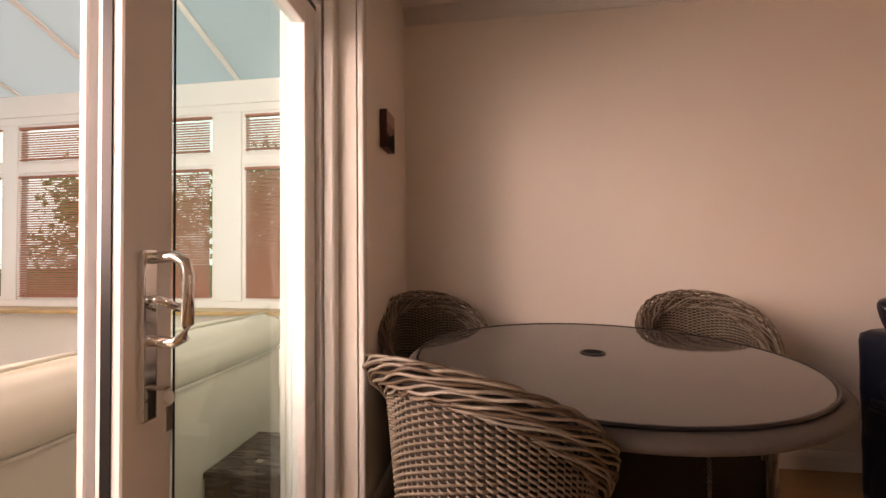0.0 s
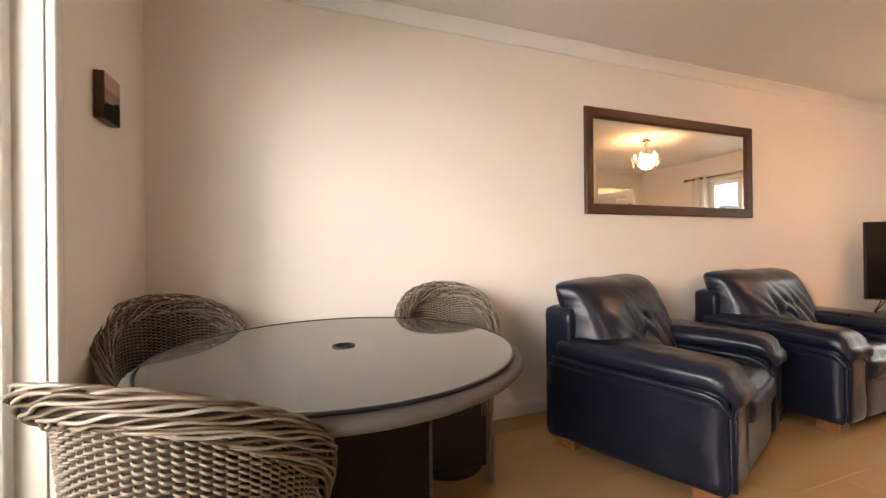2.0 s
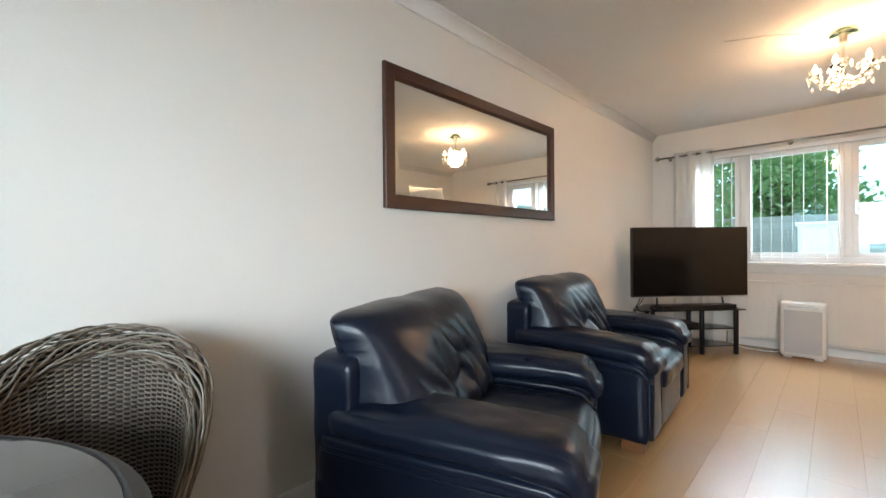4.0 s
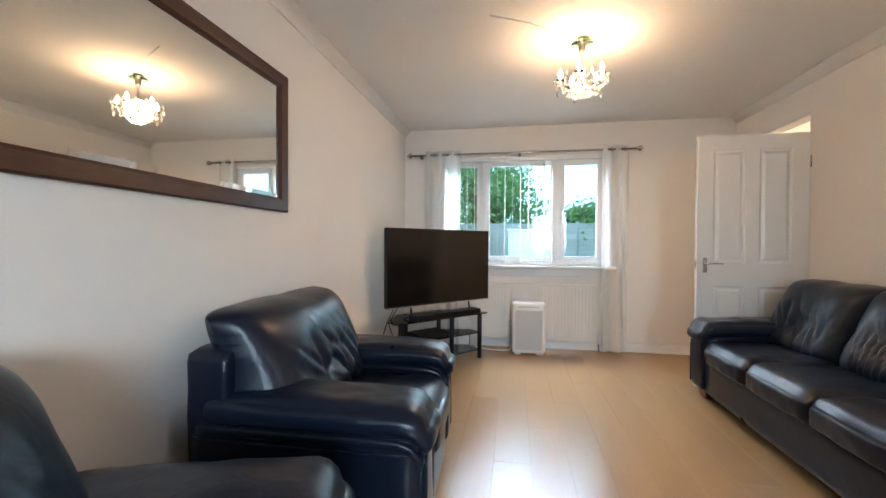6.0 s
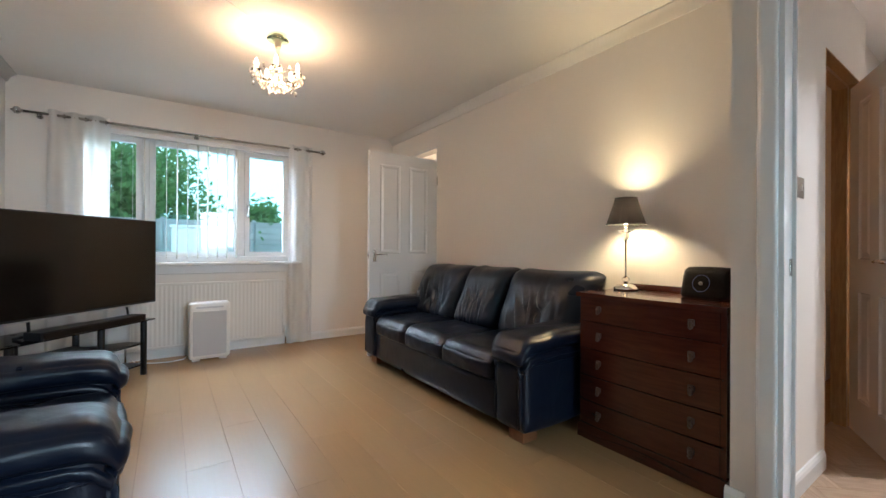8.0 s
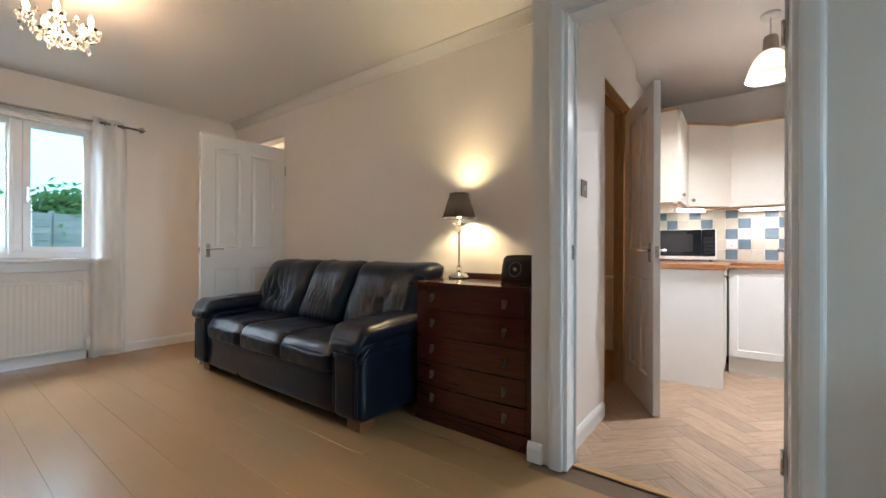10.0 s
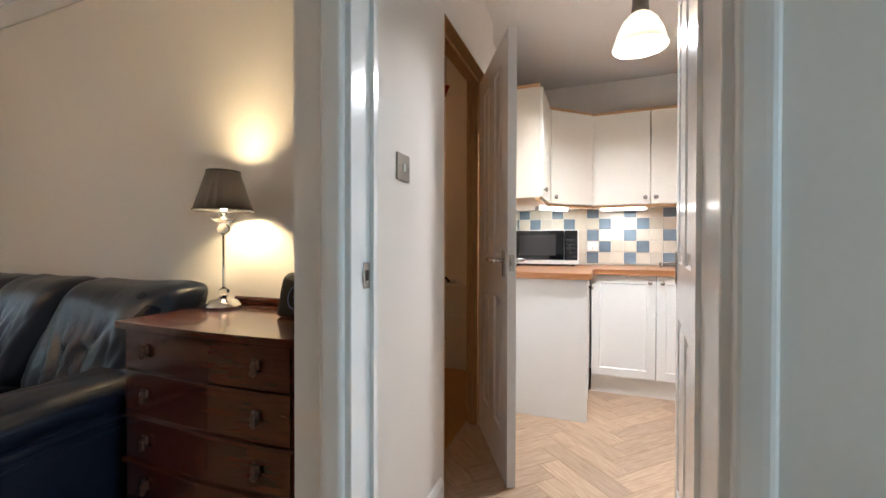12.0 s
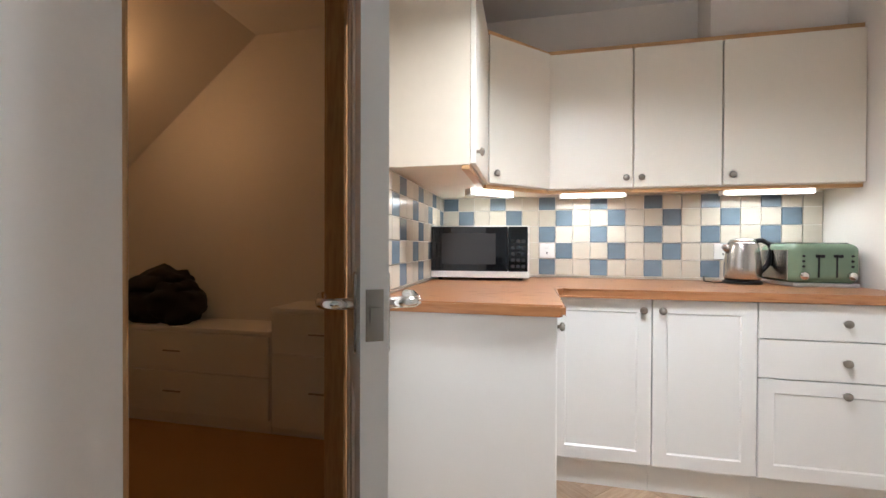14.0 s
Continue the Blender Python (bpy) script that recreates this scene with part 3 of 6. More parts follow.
# ---- living room window ----
win = thing("window_1", pose(6.70, 0, 0), "wide white double-glazed living room window with three lights", "structure", "", "structure")
for a, b, c, d in ((0.78, 2.62, 0.90, 0.955), (0.78, 2.62, 2.045, 2.10)):
    part("window_frame", cuboid(0.0, a, c, 0.07, b, d, None, 0.004, 1), UPVC, win)
for y in (0.78, 1.262, 2.07, 2.565):
    part("window_frame", cuboid(0.001, y, 0.955, 0.069, y + 0.055, 2.045, None, 0.004, 1), UPVC, win)
for y0, y1 in ((0.835, 1.262), (1.317, 2.07), (2.125, 2.565)):
    s = part("sash", cuboid(-0.012, y0 + 0.0, 0.955, 0.05, y0 + 0.045, 2.045, cuboid(-0.012, y1 - 0.045, 0.955, 0.05, y1, 2.045, cuboid(-0.0115, y0 + 0.045, 0.955, 0.0495, y1 - 0.045, 1.0, cuboid(-0.0115, y0 + 0.045, 2.0, 0.0495, y1 - 0.045, 2.045)))), UPVC, win)
    g = part("pane", cuboid(0.018, y0 + 0.04, 0.99, 0.024, y1 - 0.04, 2.005), GLASS, win)
    g.visible_shadow = False
part("window_handle", cuboid(-0.035, 1.22, 1.36, -0.012, 1.245, 1.50, None, 0.005, 2), STEEL, win, "steel window catch")
part("window_sill", cuboid(-0.14, 0.70, 0.868, 0.0, 2.70, 0.899, None, 0.008, 2), GLOSS, win, "white painted window board")
part("apron", cuboid(-0.062, 0.74, 0.785, -0.0405, 2.66, 0.868, None, 0.004, 1), GLOSS, win)

# ---- floors of separate boards ----
floor = structure("floor", cuboid(-0.02, -0.45, -0.0099, 6.66, 3.0, -0.006), GROUT, "oak laminate floor of long pale boards")
kitchen_floor = structure("floor_kitchen", cuboid(0.63, -2.78, -0.0099, 2.72, -0.02, -0.006), GROUT, "herringbone oak-look kitchen floor")
structure("floor_cupboard", cuboid(2.72, -2.78, -0.0099, 5.2, -0.56, 0.004), CARPET, "golden brown carpet in the stair cupboard")
structure("floor_hall", cuboid(5.3, -1.9, -0.0099, 6.66, -0.46, -0.001), CARPET, "brown carpet of the hall")

# ---- seats ----


def pillow(x0, x1, z0, z1, y, lean, front, back, phase, nu=54, nw=46):
    """A soft back cushion with a seam round its edge, drawn-up corners and gathered creases; its face looks to -y."""
    b = bmesh.new()

    def place(i, j, side):
        u, w = i / nu, j / nw
        k, h = 2 * u - 1, 2 * w - 1
        swell = (1 - abs(k) ** 5) ** 0.42 * (1 - abs(h) ** 6) ** 0.42
        cx = (x0 + x1) / 2 + (x1 - x0) / 2 * k * (1 - 0.035 * (1 - h * h) * abs(k)) + 0.006 * noise.noise(Vector((w * 5, phase, side)))
        cz = z0 + (z1 - z0) * w - 0.012 * max(0.0, h) * (1 - k ** 2) - 0.040 * max(0.0, h) ** 3 * abs(k) ** 9 + 0.008 * noise.noise(Vector((u * 4, phase, 3.0)))
        cy = y + lean * w
        if side == 0:
            return Vector((cx, cy + back * swell, cz))
        depth = front * swell * (1.10 - 0.40 * w)
        mask = math.exp(-((u - 0.5) / 0.27) ** 2 - ((w - 0.36) / 0.30) ** 2)
        fan = (u - 0.5) * (1.7 - 0.9 * w)
        fold = noise.noise(Vector((fan * 9 + w * 2.2 + phase, w * 2.3 + phase * 0.4, 2.0)))
        fine = noise.noise(Vector((fan * 27 + w * 5, w * 6, phase)))
        depth += mask * (0.012 - 0.043 * max(0.0, 1 - 3.0 * abs(fold)) ** 1.2 - 0.006 * max(0.0, 1 - 3.0 * abs(fine)))
        depth += 0.009 * swell * noise.noise(Vector((u * 5, w * 4, phase)))
        return Vector((cx, cy - max(0.0, depth), cz))
    grids = [[[b.verts.new(place(i, j, side)) for j in range(nw + 1)] for i in range(nu + 1)] for side in (0, 1)]
    for g in grids:
        for i in range(nu):
            for j in range(nw):
                b.faces.new((g[i][j], g[i + 1][j], g[i + 1][j + 1], g[i][j + 1]))
    bmesh.ops.remove_doubles(b, verts=b.verts, dist=5e-4)
    return b


def armchair(name, m, width, seats, label, depth=0.86, back=0.86):
    """A padded leather seat with flat-topped padded arms; faces -y, centred on x, back at y = 0."""
    root = thing(name, m, label, "sofa" if seats > 1 else "armchair", "navy leather suite")
    hw, aw = width / 2, 0.25
    part("base", cushion(-hw + 0.02, -depth + 0.06, 0.07, hw - 0.02, -0.02, 0.33, 0.025, 10, 0.004, 0.002), NAVY, root, "", True)
    part("front_rail", cushion(-hw + aw - 0.02, -depth + 0.02, 0.075, hw - aw + 0.02, -depth + 0.09, 0.30, 0.02, 8, 0.006, 0.002), NAVY, root, "", True)
    part("back_frame", cushion(-hw + 0.015, -0.17, 0.07, hw - 0.015, 0.0, 0.745, 0.03, 12, 0.006, 0.003, 3), NAVY, root, "", True)
    for s in (-1, 1):
        x0, x1 = sorted((s * hw, s * (hw - aw)))
        o0, o1 = sorted((s * (hw - 0.010), s * (hw - aw + 0.02)))
        part("arm_panel", cushion(o0, -depth + 0.035, 0.065, o1, -0.02, 0.50, 0.022, 12, 0.004, 0.003, s), NAVY, root, "", True)

        def roll(u, v, w, p):
            p.z -= 0.022 * (1 - v) ** 2
            if v < 0.13:
                p.z -= 0.050 * (1 - v / 0.13) ** 2
            return p
        part("arm_pad", cushion(x0 - 0.006, -depth - 0.006, 0.486, x1 + 0.006, -0.06, 0.590, 0.046, 24, 0.014, 0.004, 5 + s, None, roll), NAVY, root, "", True)
        part("arm_welt", cushion(x0 + 0.002, -depth + 0.020, 0.452, x1 - 0.002, -0.05, 0.494, 0.018, 14, 0.003, 0.003, 7 + s, None, roll), NAVY, root, "", True)
        inner, outer = s * (hw - aw + 0.035), s * (hw - 0.035)
        arch = [(outer, 0.10), (outer, 0.38), (outer - s * 0.010, 0.415), (outer - s * 0.035, 0.432), (inner + s * 0.035, 0.432), (inner + s * 0.010, 0.415), (inner, 0.38), (inner, 0.13)]
        part("front_panel", cushion(min(inner, outer), -depth + 0.012, 0.085, max(inner, outer), -depth + 0.06, 0.43, 0.018, 10, 0.004, 0.002, 2 + s), NAVY, root, "", True)
        part("arm_piping", tube([(x, -depth + 0.016, z) for x, z in arch], 0.008, 8), NAVY, root, "", True)
        part("arm_seam", tube([(s * (hw - 0.012) + s * 0.004, -depth + 0.06 + (depth - 0.10) * i / 12, 0.425 + 0.022 * (i / 12) ** 2) for i in range(13)], 0.0045, 6), NAVY, root, "", True)
    sw = (width - 2 * aw) / seats
    for i in range(seats):
        a = -hw + aw + i * sw

        def nose(u, v, w, p):
            p.z -= 0.035 * max(0, 1 - v / 0.14) ** 2 * w
            return p
        part("seat_cushion", cushion(a + 0.003, -depth + 0.004, 0.285, a + sw - 0.003, -0.16, 0.448, 0.042, 22, 0.016, 0.004, 11 + i, None, nose), NAVY, root, "", True)
        left, right = (0.205 if i == 0 else 0.0), (0.205 if i == seats - 1 else 0.0)
        part("back_cushion", pillow(a - 0.010 - left, a + sw + 0.010 + right, 0.415, back + 0.034, -0.21, 0.135, 0.235, 0.09, 3.1 + 7.7 * i), NAVY, root, "creased leather back cushion", True)
    for sx in (-1, 1):
        for y in (-depth + 0.12, -0.10):
            part("foot", cuboid(sx * (hw - 0.11) - 0.055, y - 0.055, 0, sx * (hw - 0.11) + 0.055, y + 0.055, 0.075, None, 0.006, 2), FOOT, root, "varnished beech foot")
    return root


ch1 = armchair("armchair", pose(2.365, 2.806, 0, 0, 0, 22), 1.04, 1, "dark navy leather armchair with plump arms near the wall", 0.87)
ch2 = copy_thing(ch1, pose(3.88, 2.93, 0, 0, 0, 4))
armchair("sofa", pose(4.52, -0.42, 0, 0, 0, 180), 2.03, 3, "dark navy leather three-seat sofa with creased back cushions", 0.85, 0.87)

# ---- dining table ----
tab = thing("dining_table", pose(0.79, 2.16, 0), "round brown rattan garden dining table with grey glass top", "table")
R = 0.597
part("rim", lathe([(0.20, 0.680), (R - 0.03, 0.684), (R - 0.004, 0.692), (R + 0.006, 0.702), (R + 0.004, 0.714), (R - 0.010, 0.7235), (R - 0.05, 0.7255), (0.20, 0.7255)], 72), TABLERIM, tab, "grey-brown woven rim", True)
b = bmesh.new()
N = 72
rings = []
for r, z in ((0.036, 0.726), (0.036, 0.734), (R - 0.032, 0.734), (R - 0.028, 0.732), (R - 0.028, 0.726)):
    rings.append([b.verts.new((r * math.cos(2 * math.pi * i / N), r * math.sin(2 * math.pi * i / N), z)) for i in range(N)])
for p, q in zip(rings, rings[1:]):
    for i in range(N):
        b.faces.new((p[i], p[(i + 1) % N], q[(i + 1) % N], q[i]))
part("glass_top", b, TABLEGLASS, tab, "smooth grey glass top with a parasol hole")
part("hole_ring", lathe([(0.026, 0.715), (0.040, 0.7345), (0.038, 0.7375), (0.031, 0.7375), (0.026, 0.722)], 32), BLACK, tab, "black parasol ring", True)
part("seal", tube([((R - 0.026) * math.cos(a * math.pi / 36), (R - 0.026) * math.sin(a * math.pi / 36), 0.7325) for a in range(72)], 0.0046, 6, None, True), BLACK, tab, "black rubber edge")
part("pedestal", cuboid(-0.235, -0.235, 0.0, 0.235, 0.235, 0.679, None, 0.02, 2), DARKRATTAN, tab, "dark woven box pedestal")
for sx, sy in ((1, -1), (-1, -1), (1, 1), (-1, 1)):
    b = bmesh.new()
    for i in range(46):
        join(b, lathe([(0.004, -0.006), (0.007, 0), (0.004, 0.006)], 5), Matrix.Translation((sx * 0.232, sy * 0.232, 0.03 + i * 0.0135)))
    tagged(part("corner_stitching", b, TABLERIM, tab), "", "", "", "stuff")


def wicker_chair(m):
    """A tub chair woven of wicker: flared shell open at the front (-y), thick plaited rim that runs down into the arms."""
    root = thing("wicker_chair", m, "round-backed grey-brown wicker tub chair at the table", "chair", "chairs round the table")
    span = radians(130)

    def shell(a, w):
        th = a * span
        top = 0.46 + 0.395 * math.cos(min(1, abs(a)) * math.pi / 2) ** 0.75
        z = 0.05 + w * (top - 0.05)
        flare = 0.178 + 0.044 * (z / 0.87) ** 1.6
        return Vector((flare * math.sin(th) * 1.03, flare * (1 + 0.10 * z) * math.cos(th) - 0.02, z))
    # added dark shell within the weave, so that its gaps read as shade
    b = bmesh.new()
    grid = [[b.verts.new(shell(-1 + 2 * i / 40, j / 12)) for j in range(13)] for i in range(41)]
    for i in range(40):
        for j in range(12):
            b.faces.new((grid[i][j], grid[i + 1][j], grid[i + 1][j + 1], grid[i][j + 1]))
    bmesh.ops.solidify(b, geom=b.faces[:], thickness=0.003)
    part("gap_shade_shell", b, WICKERSHADE, root, "", True)
    verts, faces = [], []
    rows_n, cols_n = 122, 168
    for j in range(rows_n):
        w = (j + 0.5) / rows_n
        start = len(verts)
        for i in range(cols_n + 1):
            p = shell(-1 + 2 * i / cols_n, w)
            out = Vector((p.x, p.y + 0.02, 0)).normalized()
            p = p + out * (0.0056 * math.sin(math.pi * (i / 3 + 0.25 + j)))
            for k in range(4):
                q = k * math.pi / 2
                verts.append(p + out * 0.0024 * math.cos(q) + Vector((0, 0, 0.0031 * math.sin(q))))
        for i in range(cols_n):
            for k in range(4):
                o = start + i * 4
                faces.append((o + k, o + (k + 1) % 4, o + 4 + (k + 1) % 4, o + 4 + k))
    me = bpy.data.meshes.new("weave")
    me.from_pydata(verts, [], faces)
    me.materials.append(WICKER)
    for p in me.polygons:
        p.use_smooth = True
    tagged(part("weave", me, None, root, "grey-brown woven wicker shell"), "", "", "", "stuff")
    path = []
    for i in range(121):
        p = shell(-1 + 2 * i / 120, 1.0)
        out = Vector((p.x, p.y + 0.02, 0)).normalized()
        path.append(p + out * 0.014 + Vector((0, 0, -0.014)))
    end_l = [path[0] + Vector((0.01 * k, -0.035 * k, -0.035 * k - 0.01 * k * k)) for k in (2.2, 1.6, 1.0, 0.5)]
    end_r = [path[-1] + Vector((-0.01 * k, -0.035 * k, -0.035 * k - 0.01 * k * k)) for k in (0.5, 1.0, 1.6, 2.2)]
    path = end_l + path + end_r
    last = len(path) - 1

    def girth(i):
        return 0.55 + 0.45 * math.sin(math.pi * i / last) ** 0.5
    # added dark tube inside the rim: painted shade between the strands
    part("rim_gap_shade", tube(path, lambda t: 0.016 * (0.55 + 0.45 * math.sin(math.pi * t) ** 0.5), 10), WICKERSHADE, root, "", True)
    strands = 22
    b = None
    for s in range(strands):
        pts = []
        for i, p in enumerate(path):
            d = (path[min(i + 1, last)] - path[max(0, i - 1)]).normalized()
            side = d.cross(Vector((0, 0, 1))).normalized()
            over = d.cross(side).normalized()
            u, w = side * 0.62 + over * 0.78, side * 0.78 - over * 0.62
            ph = 2 * math.pi * s / strands + 0.062 * i + 0.10 * math.sin(i * 0.55 + s * 1.9)
            rr = (0.0285 + 0.0035 * math.sin(i * 0.42 + s * 2.4)) * girth(i)
            pts.append(p + rr * (math.cos(ph) * u * 1.5 + math.sin(ph) * w * 0.66))
        done = len(b.faces) if b else 0
        b = tube(pts, 0.0034, 5, b)
        b.faces.ensure_lookup_table()
        for f in b.faces[done:]:
            f.material_index = (0, 1, 0, 2, 1)[s % 5]
    tagged(part("plaited_rim", b, [WICKER, WICKERBROWN, WICKERGREY], root, "thick plaited wicker rim", True), "", "", "", "stuff")
    part("seat", cushion(-0.165, -0.18, 0.34, 0.165, 0.13, 0.40, 0.03, 8, 0.01, 0.002), WICKER, root, "woven seat", True)
    # apron and base ring take the same shade-dark colour as the gaps
    part("apron", cuboid(-0.155, -0.17, 0.06, 0.155, -0.15, 0.35, None, 0.008, 1), WICKERSHADE, root)
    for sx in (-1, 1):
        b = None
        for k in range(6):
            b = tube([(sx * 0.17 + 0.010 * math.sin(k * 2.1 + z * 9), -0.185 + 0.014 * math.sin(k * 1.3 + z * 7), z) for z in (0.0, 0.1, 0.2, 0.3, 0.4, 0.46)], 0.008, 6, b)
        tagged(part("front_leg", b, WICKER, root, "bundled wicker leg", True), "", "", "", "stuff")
    part("base_ring", lathe([(0.166, 0.0), (0.180, 0.02), (0.177, 0.06)], 32), WICKERSHADE, root, "", True)
    return root


wc = wicker_chair(pose(0.462, 1.675, 0, 0, 0, 150))
copy_thing(wc, pose(0.215, 2.57, 0, 0, 0, 30))
copy_thing(wc, pose(1.345, 2.63, 0, 0, 0, -14))

# ---- wall mirror ----
mir = thing("wall_mirror", pose(3.335, 3.0, 1.66), "large wall mirror in a flat dark brown wooden frame", "mirror")
HW, HH, FW = 0.84, 0.367, 0.072
b = bmesh.new()
loops = []
for ins, y in ((0.0, -0.002), (0.0, -0.022), (0.006, -0.027), (FW - 0.012, -0.024), (FW, -0.014), (FW, -0.004)):
    loops.append([b.verts.new((sx * (HW - ins), y, sz * (HH - ins))) for sx, sz in ((-1, -1), (1, -1), (1, 1), (-1, 1))])
for p, q in zip(loops, loops[1:]):
    for i in range(4):
        b.faces.new((p[i], p[(i + 1) % 4], q[(i + 1) % 4], q[i]))
part("frame", b, FRAMEWOOD, mir)
part("backing", cuboid(-HW + 0.01, -0.003, -HH + 0.01, HW - 0.01, -0.001, HH - 0.01), BLACK, mir)
b = bmesh.new()
loops = []
for ins, y in ((FW - 0.004, -0.007), (FW + 0.022, -0.0105)):
    loops.append([b.verts.new((sx * (HW - ins), y, sz * (HH - ins))) for sx, sz in ((-1, -1), (1, -1), (1, 1), (-1, 1))])
for i in range(4):
    b.faces.new((loops[0][i], loops[0][(i + 1) % 4], loops[1][(i + 1) % 4], loops[1][i]))
b.faces.new(loops[1])
part("mirror_glass", b, MIRROR, mir, "bevelled silvered glass")

# ---- television and stand ----
TVA = math.degrees(math.atan2(2.01 - 2.81, 6.29 - 5.40))
tvm = pose(5.845, 2.41, 0, 0, 0, TVA)
st = thing("tv_stand", tvm @ pose(-0.02, 0.13, 0), "black glass corner television stand with two shelves", "tv stand")
for z, w, d, mat in ((0.44, 1.06, 0.42, BLACKGLASS), (0.25, 0.92, 0.36, BLACKGLASS), (0.08, 0.92, 0.36, BLACKGLASS)):
    b = bmesh.new()
    out = [(-w / 2, -d / 2), (w / 2, -d / 2), (w / 2, -d / 2 + 0.16), (w / 2 - 0.26, d / 2), (-w / 2 + 0.26, d / 2), (-w / 2, -d / 2 + 0.16)]
    lo, hi = [b.verts.new((*p, z)) for p in out], [b.verts.new((*p, z + 0.01)) for p in out]
    for i in range(6):
        b.faces.new((lo[i], lo[(i + 1) % 6], hi[(i + 1) % 6], hi[i]))
    b.faces.new(lo[::-1])
    b.faces.new(hi)
    part("shelf", b, mat, st, "tinted black glass shelf")
for x, y in ((-0.46, -0.17), (0.46, -0.17), (-0.2, 0.16), (0.2, 0.16), (0.12, -0.15)):
    part("post", lathe([(0.022, 0.0), (0.022, 0.445), (0.016, 0.452)], 16, None, Matrix.Translation((x, y, 0))), BLACK, st, "", True)
tv = thing("television", tvm @ pose(0, 0, 0.45), "large black flat-screen television with silver lower edge", "television")
TW = 0.598
part("cabinet", cuboid(-TW, 0.0, 0.125, TW, 0.045, 0.815, None, 0.004, 2), BLACK, tv)
part("screen", cuboid(-TW + 0.008, -0.0015, 0.142, TW - 0.008, 0.002, 0.807), SCREEN, tv, "dark glossy screen")
part("lower_edge", cuboid(-TW + 0.002, -0.003, 0.117, TW - 0.002, 0.03, 0.1265, None, 0.001, 1), SILVER, tv, "thin silver edge")
for s in (-1, 1):
    part("leg", tube([(s * 0.34, 0.02, 0.125), (s * 0.345, 0.0, 0.03), (s * 0.35, -0.095, 0.006), (s * 0.35, -0.105, 0.006)], 0.010, 8, tube([(s * 0.345, 0.0, 0.03), (s * 0.35, 0.11, 0.006)], 0.010, 8)), BLACK, tv, "", True)
bar = thing("soundbar", tvm @ pose(0.02, -0.02, 0.45), "long black soundbar on the television stand", "soundbar")
part("body", cuboid(-0.38, -0.08, 0.0, 0.38, 0.05, 0.052, None, 0.008, 2), BLACK, bar)
part("grille", cuboid(-0.36, -0.083, 0.008, 0.36, -0.079, 0.044), DARKRATTAN, bar)
box = thing("media_box", tvm @ pose(-0.10, 0.10, 0.26), "small black media box on the middle shelf", "media player")
part("body", cuboid(-0.17, -0.12, 0, 0.17, 0.10, 0.05, None, 0.005, 2), BLACK, box)

# ---- chest of drawers ----
chest = thing("chest_of_drawers", pose(3.11, 0.035, 0), "dark mahogany five-drawer chest with bowed front", "chest of drawers")
CW, CD = 0.365, 0.455


def bowed(x0, x1, y, z0, z1, bow, depth, inset=0.0, seg=14):
    b = bmesh.new()
    lo, hi, lo2, hi2 = [], [], [], []
    for i in range(seg + 1):
        x = x0 + (x1 - x0) * i / seg
        u = 2 * i / seg - 1
        yy = y + bow * (1 - u * u)
        lo.append(b.verts.new((x, yy, z0)))
        hi.append(b.verts.new((x, yy, z1)))
        lo2.append(b.verts.new((x, y - depth, z0)))
        hi2.append(b.verts.new((x, y - depth, z1)))
    for i in range(seg):
        b.faces.new((lo[i], lo[i + 1], hi[i + 1], hi[i]))
        b.faces.new((hi[i], hi[i + 1], hi2[i + 1], hi2[i]))
        b.faces.new((lo[i], lo[i + 1], lo2[i + 1], lo2[i]))
        b.faces.new((lo2[i], lo2[i + 1], hi2[i + 1], hi2[i]))
    b.faces.new((lo[0], hi[0], hi2[0], lo2[0]))
    b.faces.new((lo[-1], hi[-1], hi2[-1], lo2[-1]))
    return b


part("carcass", bowed(-CW + 0.005, CW - 0.005, -0.028, 0.075, 0.780, 0.012, CD - 0.03), MAHOGANY, chest)
part("top", bowed(-CW - 0.004, CW + 0.004, 0.0, 0.780, 0.802, 0.016, CD), MAHOGANY, chest, "polished mahogany top")
part("gallery", cuboid(-CW + 0.03, -CD + 0.002, 0.802, CW - 0.03, -CD + 0.018, 0.835, None, 0.006, 2), MAHOGANY, chest, "low back rail")
for zi, (z0, z1) in enumerate(((0.648, 0.772), (0.500, 0.636), (0.352, 0.488), (0.214, 0.340), (0.086, 0.202))):
    d = part("drawer", bowed(-CW + 0.028, CW - 0.028, -0.018, z0, z1, 0.014, 0.02), MAHOGANY, chest)
    part("drawer_lip", bowed(-CW + 0.016, CW - 0.016, -0.006, z0 - 0.011, z0 - 0.002, 0.014, 0.02), MAHOGANY, d)
    for x in (-0.23, 0.23):
        zc = (z0 + z1) / 2
        b = lathe([(0.004, -0.02), (0.011, -0.012), (0.006, 0.0), (0.010, 0.008), (0.005, 0.016)], 10, None, Matrix.Translation((x, 0.004, zc)))
        cuboid(x - 0.013, -0.010, zc - 0.004, x + 0.013, 0.001, zc + 0.024, b, 0.002, 1)
        part("drop_handle", b, AGED, d, "small aged drop handle", True)
b = bmesh.new()
out = [(-CW, 0.078), (-CW, 0.0), (-CW + 0.075, 0.0), (-CW + 0.095, 0.022)] + [(-CW + 0.11 + (2 * CW - 0.22) * i / 12, 0.030 + 0.022 * math.sin(math.pi * i / 12)) for i in range(13)] + [(CW - 0.095, 0.022), (CW - 0.075, 0.0), (CW, 0.0), (CW, 0.078)]
fr, bk = [b.verts.new((x, -0.012 + 0.012 * (1 - (x / CW) ** 2), z)) for x, z in out], [b.verts.new((x, -0.030, z)) for x, z in out]
for i in range(len(out)):
    b.faces.new((fr[i], fr[(i + 1) % len(out)], bk[(i + 1) % len(out)], bk[i]))
